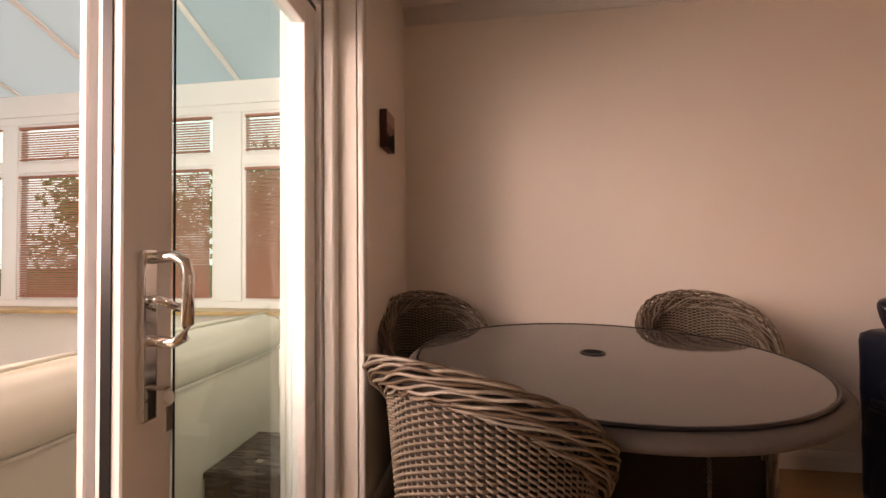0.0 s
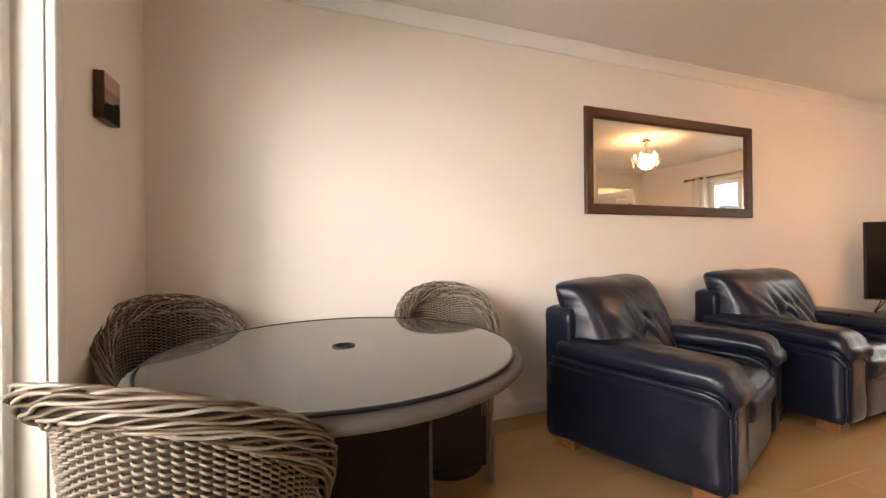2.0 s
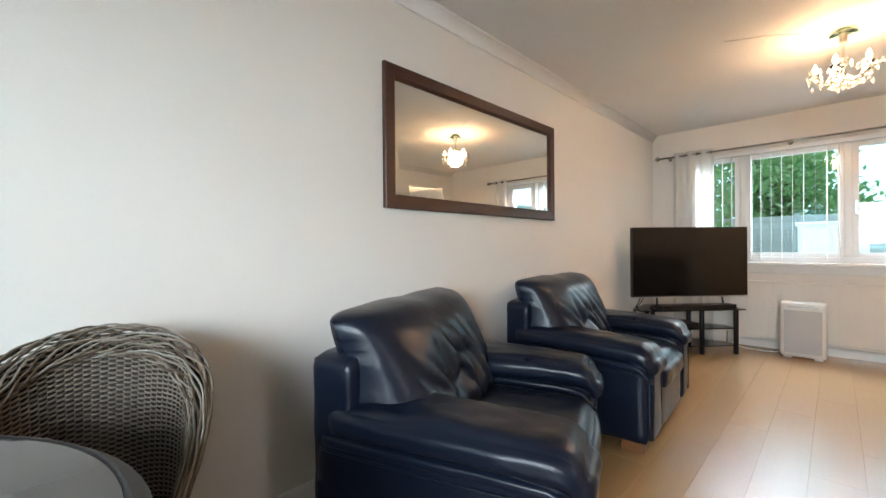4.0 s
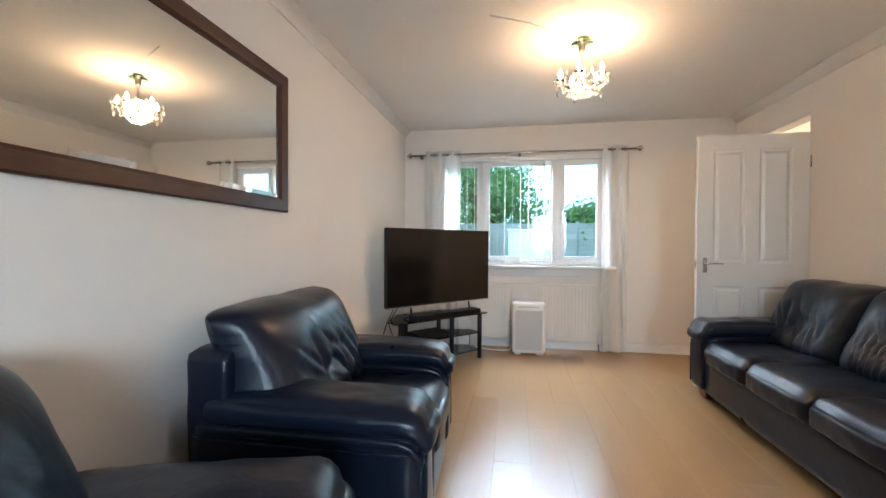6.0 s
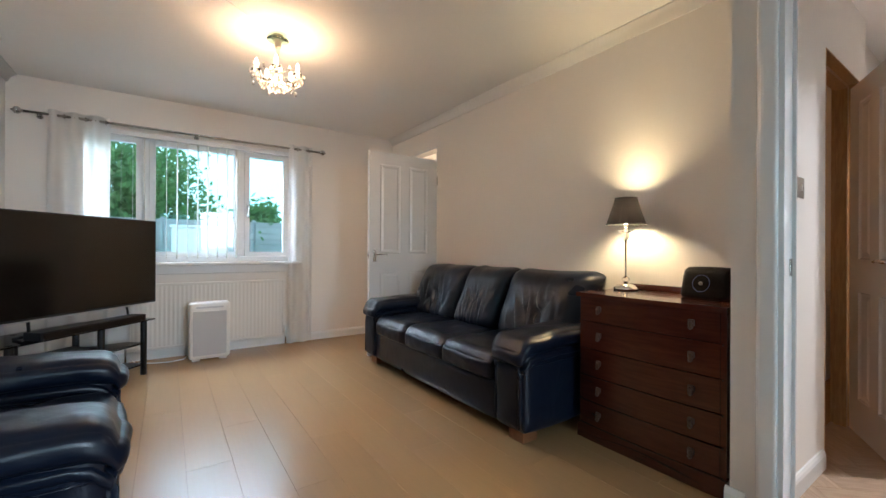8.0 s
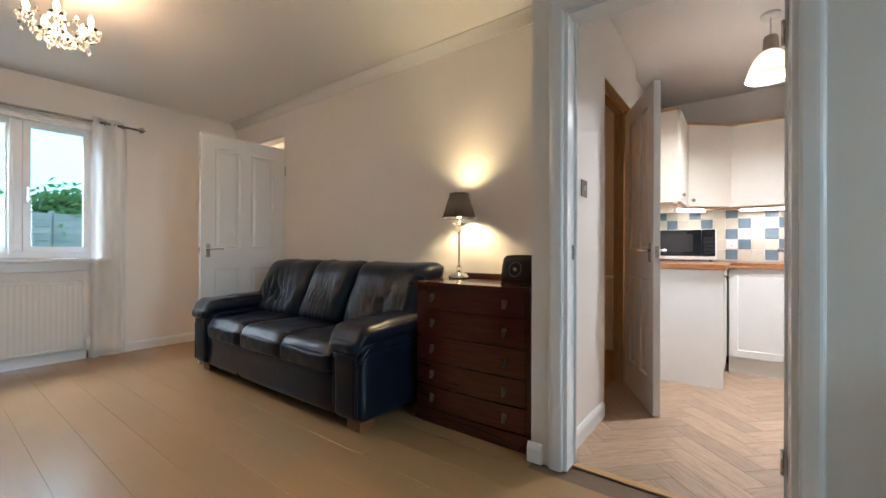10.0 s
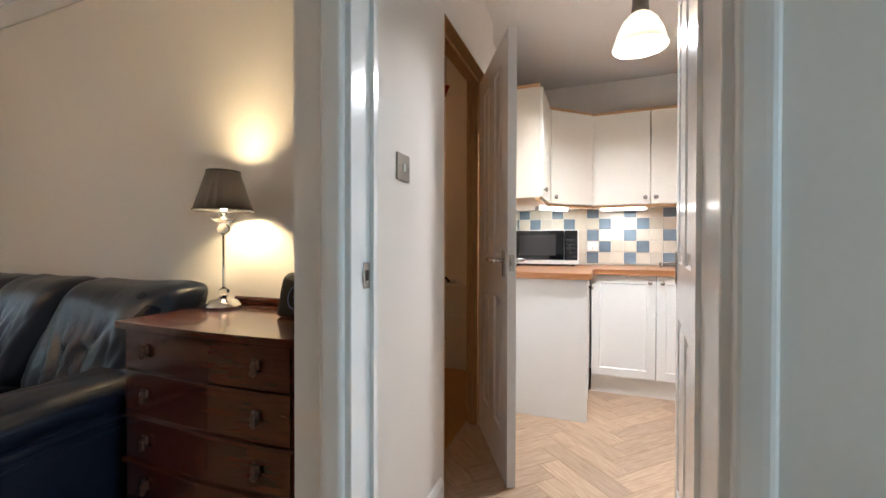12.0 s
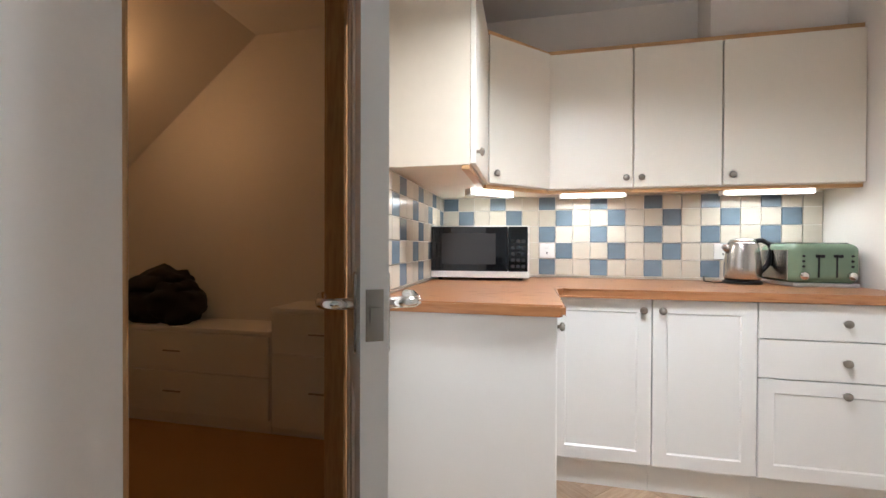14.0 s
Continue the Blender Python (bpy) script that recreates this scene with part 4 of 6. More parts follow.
for ring in (fr, bk):
    bmesh.ops.triangulate(b, faces=[b.faces.new(ring)])
part("plinth", b, MAHOGANY, chest, "shaped apron and feet")
for s in (-1, 1):
    part("side_foot", cuboid(s * (CW - 0.012) - 0.012, -CD + 0.01, 0, s * (CW - 0.012) + 0.012, -0.031, 0.08), MAHOGANY, chest)

# ---- kitchen units ----


def knob(parent, p, out):
    b = lathe([(0.006, 0.0), (0.006, 0.012), (0.015, 0.016), (0.016, 0.023), (0.011, 0.028), (0.003, 0.030)], 14)
    q = Vector((0, 0, 1)).rotation_difference(Vector(out)).to_matrix().to_4x4()
    return part("knob", join(None, b, Matrix.Translation(p) @ q), NICKEL, parent, "satin nickel knob", True)


def framed_front(name, parent, x0, x1, z0, z1, y, material, t=0.02, plain=False, rail=0.055):
    """A unit front facing +y (local), with a recessed field."""
    b = bmesh.new()
    loops = []
    steps = ((0.0, -t), (0.0, -0.002), (0.002, 0.0)) + (() if plain else ((rail, 0.0), (rail + 0.006, -0.006)))
    for ins, d in steps:
        loops.append([b.verts.new((xx, y + d, zz)) for xx, zz in ((x0 + ins, z0 + ins), (x1 - ins, z0 + ins), (x1 - ins, z1 - ins), (x0 + ins, z1 - ins))])
    for p, q in zip(loops, loops[1:]):
        for i in range(4):
            b.faces.new((p[i], p[(i + 1) % 4], q[(i + 1) % 4], q[i]))
    b.faces.new(loops[-1])
    b.faces.new(loops[0][::-1])
    return part(name, b, material, parent)


FY = -2.17
base_group = "kitchen base units"


def base_unit(x0, x1, fronts, label):
    u = thing("base_unit", None, label, "kitchen unit", base_group)
    part("carcass", cuboid(x0 + 0.001, -2.775, 0.125, x1 - 0.001, FY - 0.0215, 0.848), BASEWHITE, u)
    part("plinth", cuboid(x0, -2.70, 0.0, x1, FY - 0.05, 0.124), BASEWHITE, u, "white plinth")
    for kind, z0, z1, kx in fronts:
        d = framed_front("drawer" if kind == "drawer" else "door", u, x0 + 0.002, x1 - 0.002, z0, z1, FY, BASEWHITE, 0.02, kind == "drawer")
        knob(d, (kx, FY, z1 - (0.045 if kind != "drawer" else (z1 - z0) / 2)), (0, 1, 0))
    return u


base_unit(1.617, 2.03, [("door", 0.135, 0.845, 1.655)], "white shaker base unit with one door")
base_unit(1.222, 1.616, [("door", 0.135, 0.845, 1.580)], "white shaker base unit with one door")
base_unit(0.635, 1.221, [("drawer", 0.702, 0.845, 0.925), ("drawer", 0.542, 0.698, 0.925), ("deep", 0.135, 0.538, 0.925)], "white base unit with three drawers")
pen = thing("end_base_unit", None, "white base unit with a plain end panel beside the cupboard door", "kitchen unit", base_group)
part("end_panel", cuboid(2.045, -1.652, 0.0, 2.655, -1.632, 0.848, None, 0.002, 1), BASEWHITE, pen, "plain white end panel")
part("carcass", cuboid(2.06, -2.16, 0.125, 2.655, -1.653, 0.848), BASEWHITE, pen)
part("front", cuboid(2.041, -2.15, 0.135, 2.0595, -1.656, 0.845, None, 0.002, 1), BASEWHITE, pen)
knob(pen, (2.041, -1.72, 0.80), (-1, 0, 0))
part("plinth", cuboid(2.10, -2.16, 0.0, 2.13, -1.653, 0.124), BASEWHITE, pen)

wt = thing("worktop", None, "L-shaped beech-effect kitchen worktop with rounded front edge", "worktop")
b = bmesh.new()
out = [(2.658, -2.776), (2.658, -1.605), (2.035, -1.605), (2.020, -1.620), (2.020, -2.110), (1.985, -2.145), (0.632, -2.145), (0.632, -2.776)]
lo, hi = [b.verts.new((*p, 0.849)) for p in out], [b.verts.new((*p, 0.887)) for p in out]
for i in range(len(out)):
    b.faces.new((lo[i], lo[(i + 1) % len(out)], hi[(i + 1) % len(out)], hi[i]))
b.faces.new(lo[::-1])
b.faces.new(hi)
bmesh.ops.bevel(b, geom=[e for e in b.edges if abs(e.verts[0].co.z - e.verts[1].co.z) < 1e-6], offset=0.008, segments=3, affect="EDGES")
part("top", b, WORKTOP, wt)
for q in ((2.036, -1.6052, 2.655, -1.6030), (2.0178, -2.108, 2.0199, -1.622), (0.634, -2.1452, 1.984, -2.1430)):
    part("edging", cuboid(q[0], q[1], 0.853, q[2], q[3], 0.883), WORKTOP, wt, "rounded beech edging")
part("joint_strip", cuboid(2.0215, -2.140, 0.8871, 2.0235, -1.612, 0.8876), STEEL, wt, "thin metal joint strip")

WZ0, WZ1, WY = 1.365, 2.075, -2.50


def wall_unit(label, outline, fronts):
    """A wall unit: plan outline, and fronts (a, b, knob side) along plan edges."""
    u = thing("wall_unit", None, label, "kitchen unit", "kitchen wall units")
    for nm, z0, z1, grow, mat in (("carcass", WZ0, WZ1, 0.0, CARCASS), ("cornice", WZ1 + 0.001, WZ1 + 0.024, 0.012, TRIMWOOD), ("light_rail", WZ0 - 0.017, WZ0 - 0.001, 0.006, TRIMWOOD)):
        b = bmesh.new()
        lo, hi = [b.verts.new((*p, z0)) for p in outline], [b.verts.new((*p, z1)) for p in outline]
        if nm == "light_rail":
            for a, c, _ in fronts:
                a, c = Vector((*a, 0)), Vector((*c, 0))
                d = (c - a).normalized()
                nrm = Vector((-d.y, d.x, 0))
                bb = cuboid(0, -0.030, z0, (c - a).length, -0.002, z1)
                join(b, bb, Matrix.Translation(a) @ Matrix.Rotation(math.atan2(d.y, d.x), 4, "Z"))
            bmesh.ops.delete(b, geom=lo + hi, context="VERTS")
        else:
            for i in range(len(outline)):
                b.faces.new((lo[i], lo[(i + 1) % len(outline)], hi[(i + 1) % len(outline)], hi[i]))
            b.faces.new(lo[::-1])
            b.faces.new(hi)
        part(nm, b, mat, u)
    for a, c, ks in fronts:
        a, c = Vector((*a, 0)), Vector((*c, 0))
        d, L = (c - a).normalized(), (c - a).length
        m = Matrix.Translation(a) @ Matrix.Rotation(math.atan2(d.y, d.x), 4, "Z")
        b = cuboid(0.003, 0.001, WZ0 + 0.004, L - 0.003, 0.020, WZ1 - 0.004, None, 0.002, 1)
        door = part("door", b, UNITWHITE, u, "plain cream-white door")
        door.matrix_basis = m
        knob(door, (0.035 if ks < 0 else L - 0.035, 0.020, WZ0 + 0.052), (0, 1, 0))
    return u


wall_unit("cream wall unit on the side wall", [(2.658, -2.234), (2.341, -2.234), (2.341, -1.757), (2.658, -1.757)], [((2.341, -2.2335), (2.341, -1.758), 1)])
wall_unit("cream diagonal corner wall unit", [(2.658, -2.776), (2.036, -2.776), (2.036, -2.520), (2.325, -2.236), (2.658, -2.236)], [((2.036, -2.505), (2.33, -2.236), 1)])
wall_unit("cream wall unit above the worktop", [(1.619, -2.776), (2.034, -2.776), (2.034, -2.520), (1.619, -2.520)], [((1.619, -2.520), (2.034, -2.520), -1)])
wall_unit("cream wall unit above the worktop", [(1.216, -2.776), (1.617, -2.776), (1.617, -2.520), (1.216, -2.520)], [((1.216, -2.520), (1.617, -2.520), 1)])
wall_unit("wide cream wall unit beside the kitchen wall", [(0.632, -2.776), (1.214, -2.776), (1.214, -2.520), (0.632, -2.520)], [((0.632, -2.520), (1.214, -2.520), 1)])

# ---- window dressing ----
rod = thing("curtain_pole", pose(6.575, 0, 2.123), "slim brushed steel curtain pole with glass ball finials", "curtain pole")
part("pole", tube([(0, 0.52, 0), (0, 2.88, 0)], 0.011, 12), STEEL, rod, "", True)
for y, s in ((0.52, -1), (2.88, 1)):
    b = lathe([(0.013, 0), (0.013, 0.012), (0.020, 0.018), (0.030, 0.034), (0.026, 0.052), (0.010, 0.062), (0.004, 0.074)], 16, None, Matrix.Translation((0, y, 0)) @ Matrix.Rotation(radians(-90 * s), 4, "X"))
    part("finial", b, STEEL, rod, "cut glass and steel finial", True)
for y in (0.62, 1.70, 2.80):
    part("bracket", tube([(0.085, y, -0.01), (0.03, y, -0.012), (0.0, y, -0.012)], 0.006, 8, lathe([(0.02, 0), (0.02, 0.006)], 12, None, Matrix.Translation((0.079, y, -0.01)) @ Matrix.Rotation(radians(90), 4, "Y"))), STEEL, rod, "", True)


def curtain(y0, y1, folds, label, seed):
    root = thing("curtain", pose(6.575, 0, 0), label, "curtain", "curtains")
    b = bmesh.new()
    n, k = folds * 10, 22
    rows = []
    for j in range(k + 1):
        z = 0.012 + (2.165 - 0.012) * j / k
        t = j / k
        row = []
        for i in range(n + 1):
            u = i / n
            amp = 0.030 * (0.75 + 0.35 * noise.noise(Vector((u * 4, seed, t))))
            y = y0 + (y1 - y0) * (u + 0.04 * (1 - t) * math.sin(u * 6 + seed))
            row.append(b.verts.new((amp * math.sin(u * folds * 2 * math.pi + 0.5 * noise.noise(Vector((t * 2, u * 3, seed)))), y, z)))
        rows.append(row)
    for p, q in zip(rows, rows[1:]):
        for i in range(n):
            b.faces.new((p[i], p[i + 1], q[i + 1], q[i]))
    bmesh.ops.solidify(b, geom=b.faces[:], thickness=0.0015)
    part("cloth", b, NET, root, "", True)
    for i in range(folds * 2):
        y = y0 + (y1 - y0) * (i + 0.5) / (folds * 2)
        part("eyelet", tube([(0.0 + 0.020 * math.sin(a), y, 2.123 + 0.020 * math.cos(a)) for a in [q * math.pi / 6 for q in range(12)]], 0.004, 6, None, True), STEEL, root, "steel eyelet ring", True)
    return root


curtain(0.60, 0.85, 2, "sheer white eyelet curtain hanging to the floor", 3.0)
curtain(2.34, 2.74, 3, "sheer white eyelet curtain hanging to the floor", 8.0)

blind = thing("vertical_blind", pose(6.63, 0, 0), "white vertical blind with its slats turned open", "blind")
part("head_rail", cuboid(-0.02, 0.84, 2.045, 0.03, 2.56, 2.085, None, 0.003, 1), UPVC, blind)
for i in range(15):
    y = 1.35 + i * 0.084
    b = cuboid(-0.040, -0.0006, 0.935, 0.042, 0.0006, 2.045)
    part("slat", b, SLAT, blind, "", False, pose(0, y, 0, 0, 0, 4 + 3 * math.sin(i * 2.3)))

# ---- radiators ----


def radiator(name, m, length, z0, z1, label):
    """A panel radiator; back at y = 0, face towards -y."""
    root = thing(name, m, label, "radiator")
    b = bmesh.new()
    n = int(length / 0.035)
    prof = []
    for i in range(n * 4 + 1):
        x = -length / 2 + length * i / (n * 4)
        prof.append((x, -0.060 - (0.0016 if i % 4 in (1, 2) else 0.0)))
    lo, hi = [b.verts.new((x, y, z0 + 0.02)) for x, y in prof], [b.verts.new((x, y, z1 - 0.02)) for x, y in prof]
    for i in range(len(prof) - 1):
        b.faces.new((lo[i], lo[i + 1], hi[i + 1], hi[i]))
    part("panel", b, RADWHITE, root)
    part("case", cuboid(-length / 2 - 0.004, -0.0595, z0, length / 2 + 0.004, -0.022, z1, None, 0.006, 2), RADWHITE, root)
    part("top_grille", cuboid(-length / 2 - 0.006, -0.072, z1 - 0.02, length / 2 + 0.006, -0.018, z1 + 0.004, None, 0.004, 2), RADWHITE, root)
    part("lower_edge", cuboid(-length / 2 - 0.004, -0.070, z0, length / 2 + 0.004, -0.0598, z0 + 0.02, None, 0.003, 1), RADWHITE, root)
    for s in (-1, 1):
        part("side_cover", cuboid(s * (length / 2 + 0.003) - 0.004, -0.071, z0, s * (length / 2 + 0.003) + 0.004, -0.020, z1, None, 0.002, 1), RADWHITE, root)
        part("bracket", cuboid(s * length * 0.35 - 0.015, -0.022, z0 + 0.08, s * length * 0.35 + 0.015, 0.0, z1 - 0.08), RADWHITE, root)
        part("pipe", tube([(s * (length / 2 + 0.035), -0.045, 0.0), (s * (length / 2 + 0.035), -0.045, z0 + 0.03), (s * (length / 2), -0.045, z0 + 0.04)], 0.0075, 8), CHROME, root, "chrome pipe tail", True)
    part("valve", lathe([(0.014, z0 - 0.02), (0.016, z0 + 0.02), (0.020, z0 + 0.03), (0.020, z0 + 0.085), (0.014, z0 + 0.095)], 14, None, Matrix.Translation((length / 2 + 0.035, -0.045, 0))), WHITEPLASTIC, root, "white thermostatic valve", True)
    return root


radiator("radiator", pose(6.66, 1.55, 0, 0, 0, -90), 1.30, 0.10, 0.70, "white panel radiator under the window")
radiator("radiator", pose(0.89, 0.06, 0, 0, 0, 180), 1.10, 0.08, 0.655, "white panel radiator on the dining wall")

# ---- air purifier ----
pur = thing("air_purifier", pose(6.40, 1.60, 0, 0, 0, -90), "white rounded air purifier standing before the radiator", "air purifier")
part("body", cuboid(-0.168, -0.075, 0.012, 0.168, 0.085, 0.535, None, 0.035, 5), WHITEPLASTIC, pur, "", True)
part("grille", cuboid(-0.135, -0.0795, 0.05, 0.135, -0.074, 0.455, None, 0.002, 1), GRILLE, pur, "finely perforated front")
part("handle_recess", cuboid(-0.11, -0.0775, 0.482, 0.11, -0.0742, 0.498, None, 0.001, 1), SILVER, pur)
for s in (-1, 1):
    part("foot", cuboid(s * 0.11 - 0.03, -0.06, 0, s * 0.11 + 0.03, 0.07, 0.014), WHITEPLASTIC, pur)
cord = thing("power_cord", None, "white power cord trailing over the floor", "cable")
part("cord", tube([(6.46, 1.76, 0.05), (6.47, 1.80, 0.006), (6.44, 1.90, 0.005), (6.46, 2.02, 0.005), (6.55, 2.16, 0.005), (6.62, 2.2, 0.03)], 0.0035, 6), WHITEPLASTIC, cord, "", True)
cord2 = thing("power_cord", None, "black television cables hanging behind the stand", "cable")
part("cord", tube([(5.62, 2.78, 0.55), (5.58, 2.85, 0.42), (5.56, 2.80, 0.30), (5.60, 2.86, 0.2), (5.58, 2.90, 0.02)], 0.005, 6), BLACK, cord2, "", True)
part("cord", tube([(5.66, 2.82, 0.55), (5.70, 2.90, 0.40), (5.62, 2.93, 0.25), (5.64, 2.94, 0.02)], 0.005, 6), BLACK, cord2, "", True)

# ---- chandelier ----
ch = thing("chandelier", pose(4.825, 1.34, Z), "small chrome chandelier hung with crystal drops, lit", "ceiling light")
part("ceiling_rose", lathe([(0.016, -0.085), (0.020, -0.080), (0.020, -0.030), (0.034, -0.024), (0.036, -0.002)], 24), NICKEL, ch, "dark chrome ceiling rose", True)
part("glass_disc", lathe([(0.060, -0.036), (0.068, -0.033), (0.068, -0.029), (0.060, -0.026)], 32), GREENGLASS, ch, "greenish glass disc", True)
part("stem", lathe([(0.008, -0.30), (0.014, -0.285), (0.010, -0.24), (0.018, -0.225), (0.010, -0.20), (0.007, -0.12), (0.012, -0.10), (0.008, -0.07)], 14), CHROME, ch, "", True)
drop = mesh_of("crystal_drop", lathe([(0.0005, -0.040), (0.0085, -0.028), (0.0100, -0.022), (0.004, -0.006), (0.0005, 0.0)], 6), CRYSTAL)
bead = mesh_of("crystal_bead", lathe([(0.001, -0.009), (0.0065, -0.005), (0.0065, 0.003), (0.001, 0.007)], 6), CRYSTAL)
for i in range(5):
    a = radians(72 * i + 20)
    cx, cy = math.cos(a), math.sin(a)
    arm = part("arm", tube([(0.01 * cx, 0.01 * cy, -0.285), (0.05 * cx, 0.05 * cy, -0.325), (0.09 * cx, 0.09 * cy, -0.325), (0.125 * cx, 0.125 * cy, -0.29), (0.130 * cx, 0.130 * cy, -0.268)], 0.0055, 8), CHROME, ch, "curved chrome arm", True)
    part("cup", lathe([(0.004, -0.275), (0.028, -0.262), (0.032, -0.254), (0.012, -0.258), (0.010, -0.240)], 14, None, Matrix.Translation((0.130 * cx, 0.130 * cy, 0))), CRYSTAL, arm, "", True)
    part("bulb", lathe([(0.006, -0.245), (0.011, -0.235), (0.014, -0.215), (0.008, -0.195), (0.001, -0.180)], 12, None, Matrix.Translation((0.130 * cx, 0.130 * cy, 0))), BULB, arm, "glowing candle bulb", True)
    for q in range(4):
        b2 = a + radians(90 * q)
        part("crystal", drop, None, arm, "", False, pose(0.130 * cx + 0.030 * math.cos(b2), 0.130 * cy + 0.030 * math.sin(b2), -0.258))
        part("crystal", drop, None, arm, "", False, pose(0.130 * cx + 0.030 * math.cos(b2 + 0.5), 0.130 * cy + 0.030 * math.sin(b2 + 0.5), -0.285 - 0.01 * q))
    for q in range(5):
        t = q / 4
        part("crystal", bead, None, arm, "", False, pose((0.02 + 0.11 * t) * cx, (0.02 + 0.11 * t) * cy, -0.19 - 0.045 * math.sin(t * math.pi) - 0.02 * t))
for i in range(14):
    a = i * 2 * math.pi / 14
    part("crystal", drop, None, ch, "", False, pose(0.055 * math.cos(a), 0.055 * math.sin(a), -0.325))
    part("crystal", drop, None, ch, "", False, pose(0.165 * math.cos(a + 0.2), 0.165 * math.sin(a + 0.2), -0.225 - 0.02 * (i % 2)))
part("finial", lathe([(0.001, -0.375), (0.012, -0.36), (0.014, -0.35), (0.006, -0.335), (0.010, -0.32), (0.006, -0.30)], 12), CRYSTAL, ch, "", True)
box3 = structure("trim_ceiling_cable", tube([(4.69, 1.53, Z - 0.004), (4.57, 1.69, Z - 0.004), (4.46, 1.90, Z - 0.004)], 0.004, 6), CEIL, "thin painted cable along the ceiling", True)

# ---- table lamp ----
tl = thing("table_lamp", pose(3.385, -0.30, 0.803), "slender chrome and glass table lamp with dark tapered shade", "lamp")
part("base", lathe([(0.066, 0.0), (0.068, 0.012), (0.055, 0.020), (0.050, 0.030), (0.022, 0.036), (0.016, 0.05)], 28), CHROME, tl, "", True)
part("glass_ball", lathe([(0.012, 0.05), (0.021, 0.058), (0.021, 0.068), (0.012, 0.076)], 18), CRYSTAL, tl, "", True)
part("stem", lathe([(0.010, 0.076), (0.006, 0.085), (0.006, 0.285), (0.011, 0.292)], 14), CHROME, tl, "slim chrome stem", True)
part("glass_ball", lathe([(0.010, 0.292), (0.022, 0.303), (0.024, 0.315), (0.014, 0.330)], 18), CRYSTAL, tl, "", True)
part("glass_dish", lathe([(0.012, 0.333), (0.030, 0.340), (0.046, 0.352), (0.030, 0.350), (0.012, 0.356), (0.012, 0.375)], 24), CRYSTAL, tl, "", True)
b = bmesh.new()
r0 = [[b.verts.new((r * math.cos(2 * math.pi * i / 40), r * math.sin(2 * math.pi * i / 40), z)) for i in range(40)] for r, z in ((0.108, 0.386), (0.060, 0.540))]
for i in range(40):
    b.faces.new((r0[0][i], r0[0][(i + 1) % 40], r0[1][(i + 1) % 40], r0[1][i]))
bmesh.ops.solidify(b, geom=b.faces[:], thickness=0.0015)
sh = part("shade", b, SHADE, tl, "dark translucent tapered shade", True)
for r, z in ((0.1085, 0.387), (0.0605, 0.539)):
    part("band", tube([(r * math.cos(a * math.pi / 20), r * math.sin(a * math.pi / 20), z) for a in range(40)], 0.0035, 6, None, True), BLACK, sh, "", True)
part("bulb", lathe([(0.008, 0.385), (0.014, 0.395), (0.016, 0.415), (0.010, 0.430), (0.001, 0.435)], 16), BULB, tl, "glowing bulb", True)

# ---- speaker radio ----
rd = thing("radio_speaker", pose(2.935, -0.22, 0.803, 0, 0, 172), "dark grey rounded tabletop speaker with a ring dial", "speaker")
part("body", cushion(-0.108, -0.03, 0.0, 0.108, 0.075, 0.150, 0.022, 10, 0.004, 0.0, 0, None, lambda u, v, w, p: Vector((p.x * (1.0 - 0.05 * w), p.y + 0.035 * w, p.z))), DARKRATTAN, rd, "", True)
part("dial_ring", tube([(0.040 * math.cos(a * math.pi / 16), -0.039 + 0.035 * (0.075 + 0.040 * math.sin(a * math.pi / 16)) / 0.15, 0.075 + 0.040 * math.sin(a * math.pi / 16)) for a in range(32)], 0.0016, 6, None, True), BLUERING, rd, "thin blue ring", True)
part("dial", lathe([(0.010, 0.0), (0.009, 0.004), (0.001, 0.005)], 16, None, Matrix.Translation((0, -0.022, 0.075)) @ Matrix.Rotation(radians(100), 4, "X")), NICKEL, rd, "", True)

# ---- small wall fittings ----


def switch_plate(name, m, w, h, rockers, label):
    """A metal plate facing -y, centred on the origin."""
    root = thing(name, m, label, "light switch")
    part("plate", cuboid(-w / 2, -0.006, -h / 2, w / 2, -0.0005, h / 2, None, 0.002, 2), NICKEL, root)
    for i in range(rockers):
        x = (i - (rockers - 1) / 2) * 0.016
        part("rocker", cuboid(x - 0.007, -0.010, -0.013, x + 0.007, -0.0055, 0.013, None, 0.0015, 1), WHITEPLASTIC if rockers == 1 else STEEL, root)
    for s in (-1, 1):
        part("screw", lathe([(0.003, 0), (0.003, 0.001)], 8, None, Matrix.Translation((s * w * 0.38, -0.006, 0)) @ Matrix.Rotation(radians(90), 4, "X")), STEEL, root)
    return root


switch_plate("light_switch", pose(2.60, -0.312, 1.309, 0, 0, -90), 0.088, 0.088, 1, "brushed steel light switch with one white rocker")
switch_plate("light_switch", pose(1.507, 0.06, 1.320, 0, 0, 180), 0.090, 0.088, 3, "brushed steel light switch with three rockers")
pic = thing("wall_picture", pose(-0.02, 2.558, 1.618, 0, 0, 90), "small canvas print of a dusky landscape", "picture")
part("canvas", cuboid(-0.066, -0.034, -0.084, 0.066, -0.001, 0.084, None, 0.002, 1), FRAMEWOOD, pic)
part("print", cuboid(-0.064, -0.0352, -0.020, 0.064, -0.0342, 0.026), DUSK, pic)
part("print_sky", cuboid(-0.064, -0.0352, 0.0262, 0.064, -0.0342, 0.082), DUSKSKY, pic, "pink and amber evening sky")
b = bmesh.new()
crest = [(-0.064 + 0.128 * i / 12, -0.020 - 0.018 * math.sin(i * 0.5)) for i in range(13)]
lo, hi = [b.verts.new((x, -0.0356, -0.082)) for x, z in crest], [b.verts.new((x, -0.0356, z)) for x, z in crest]
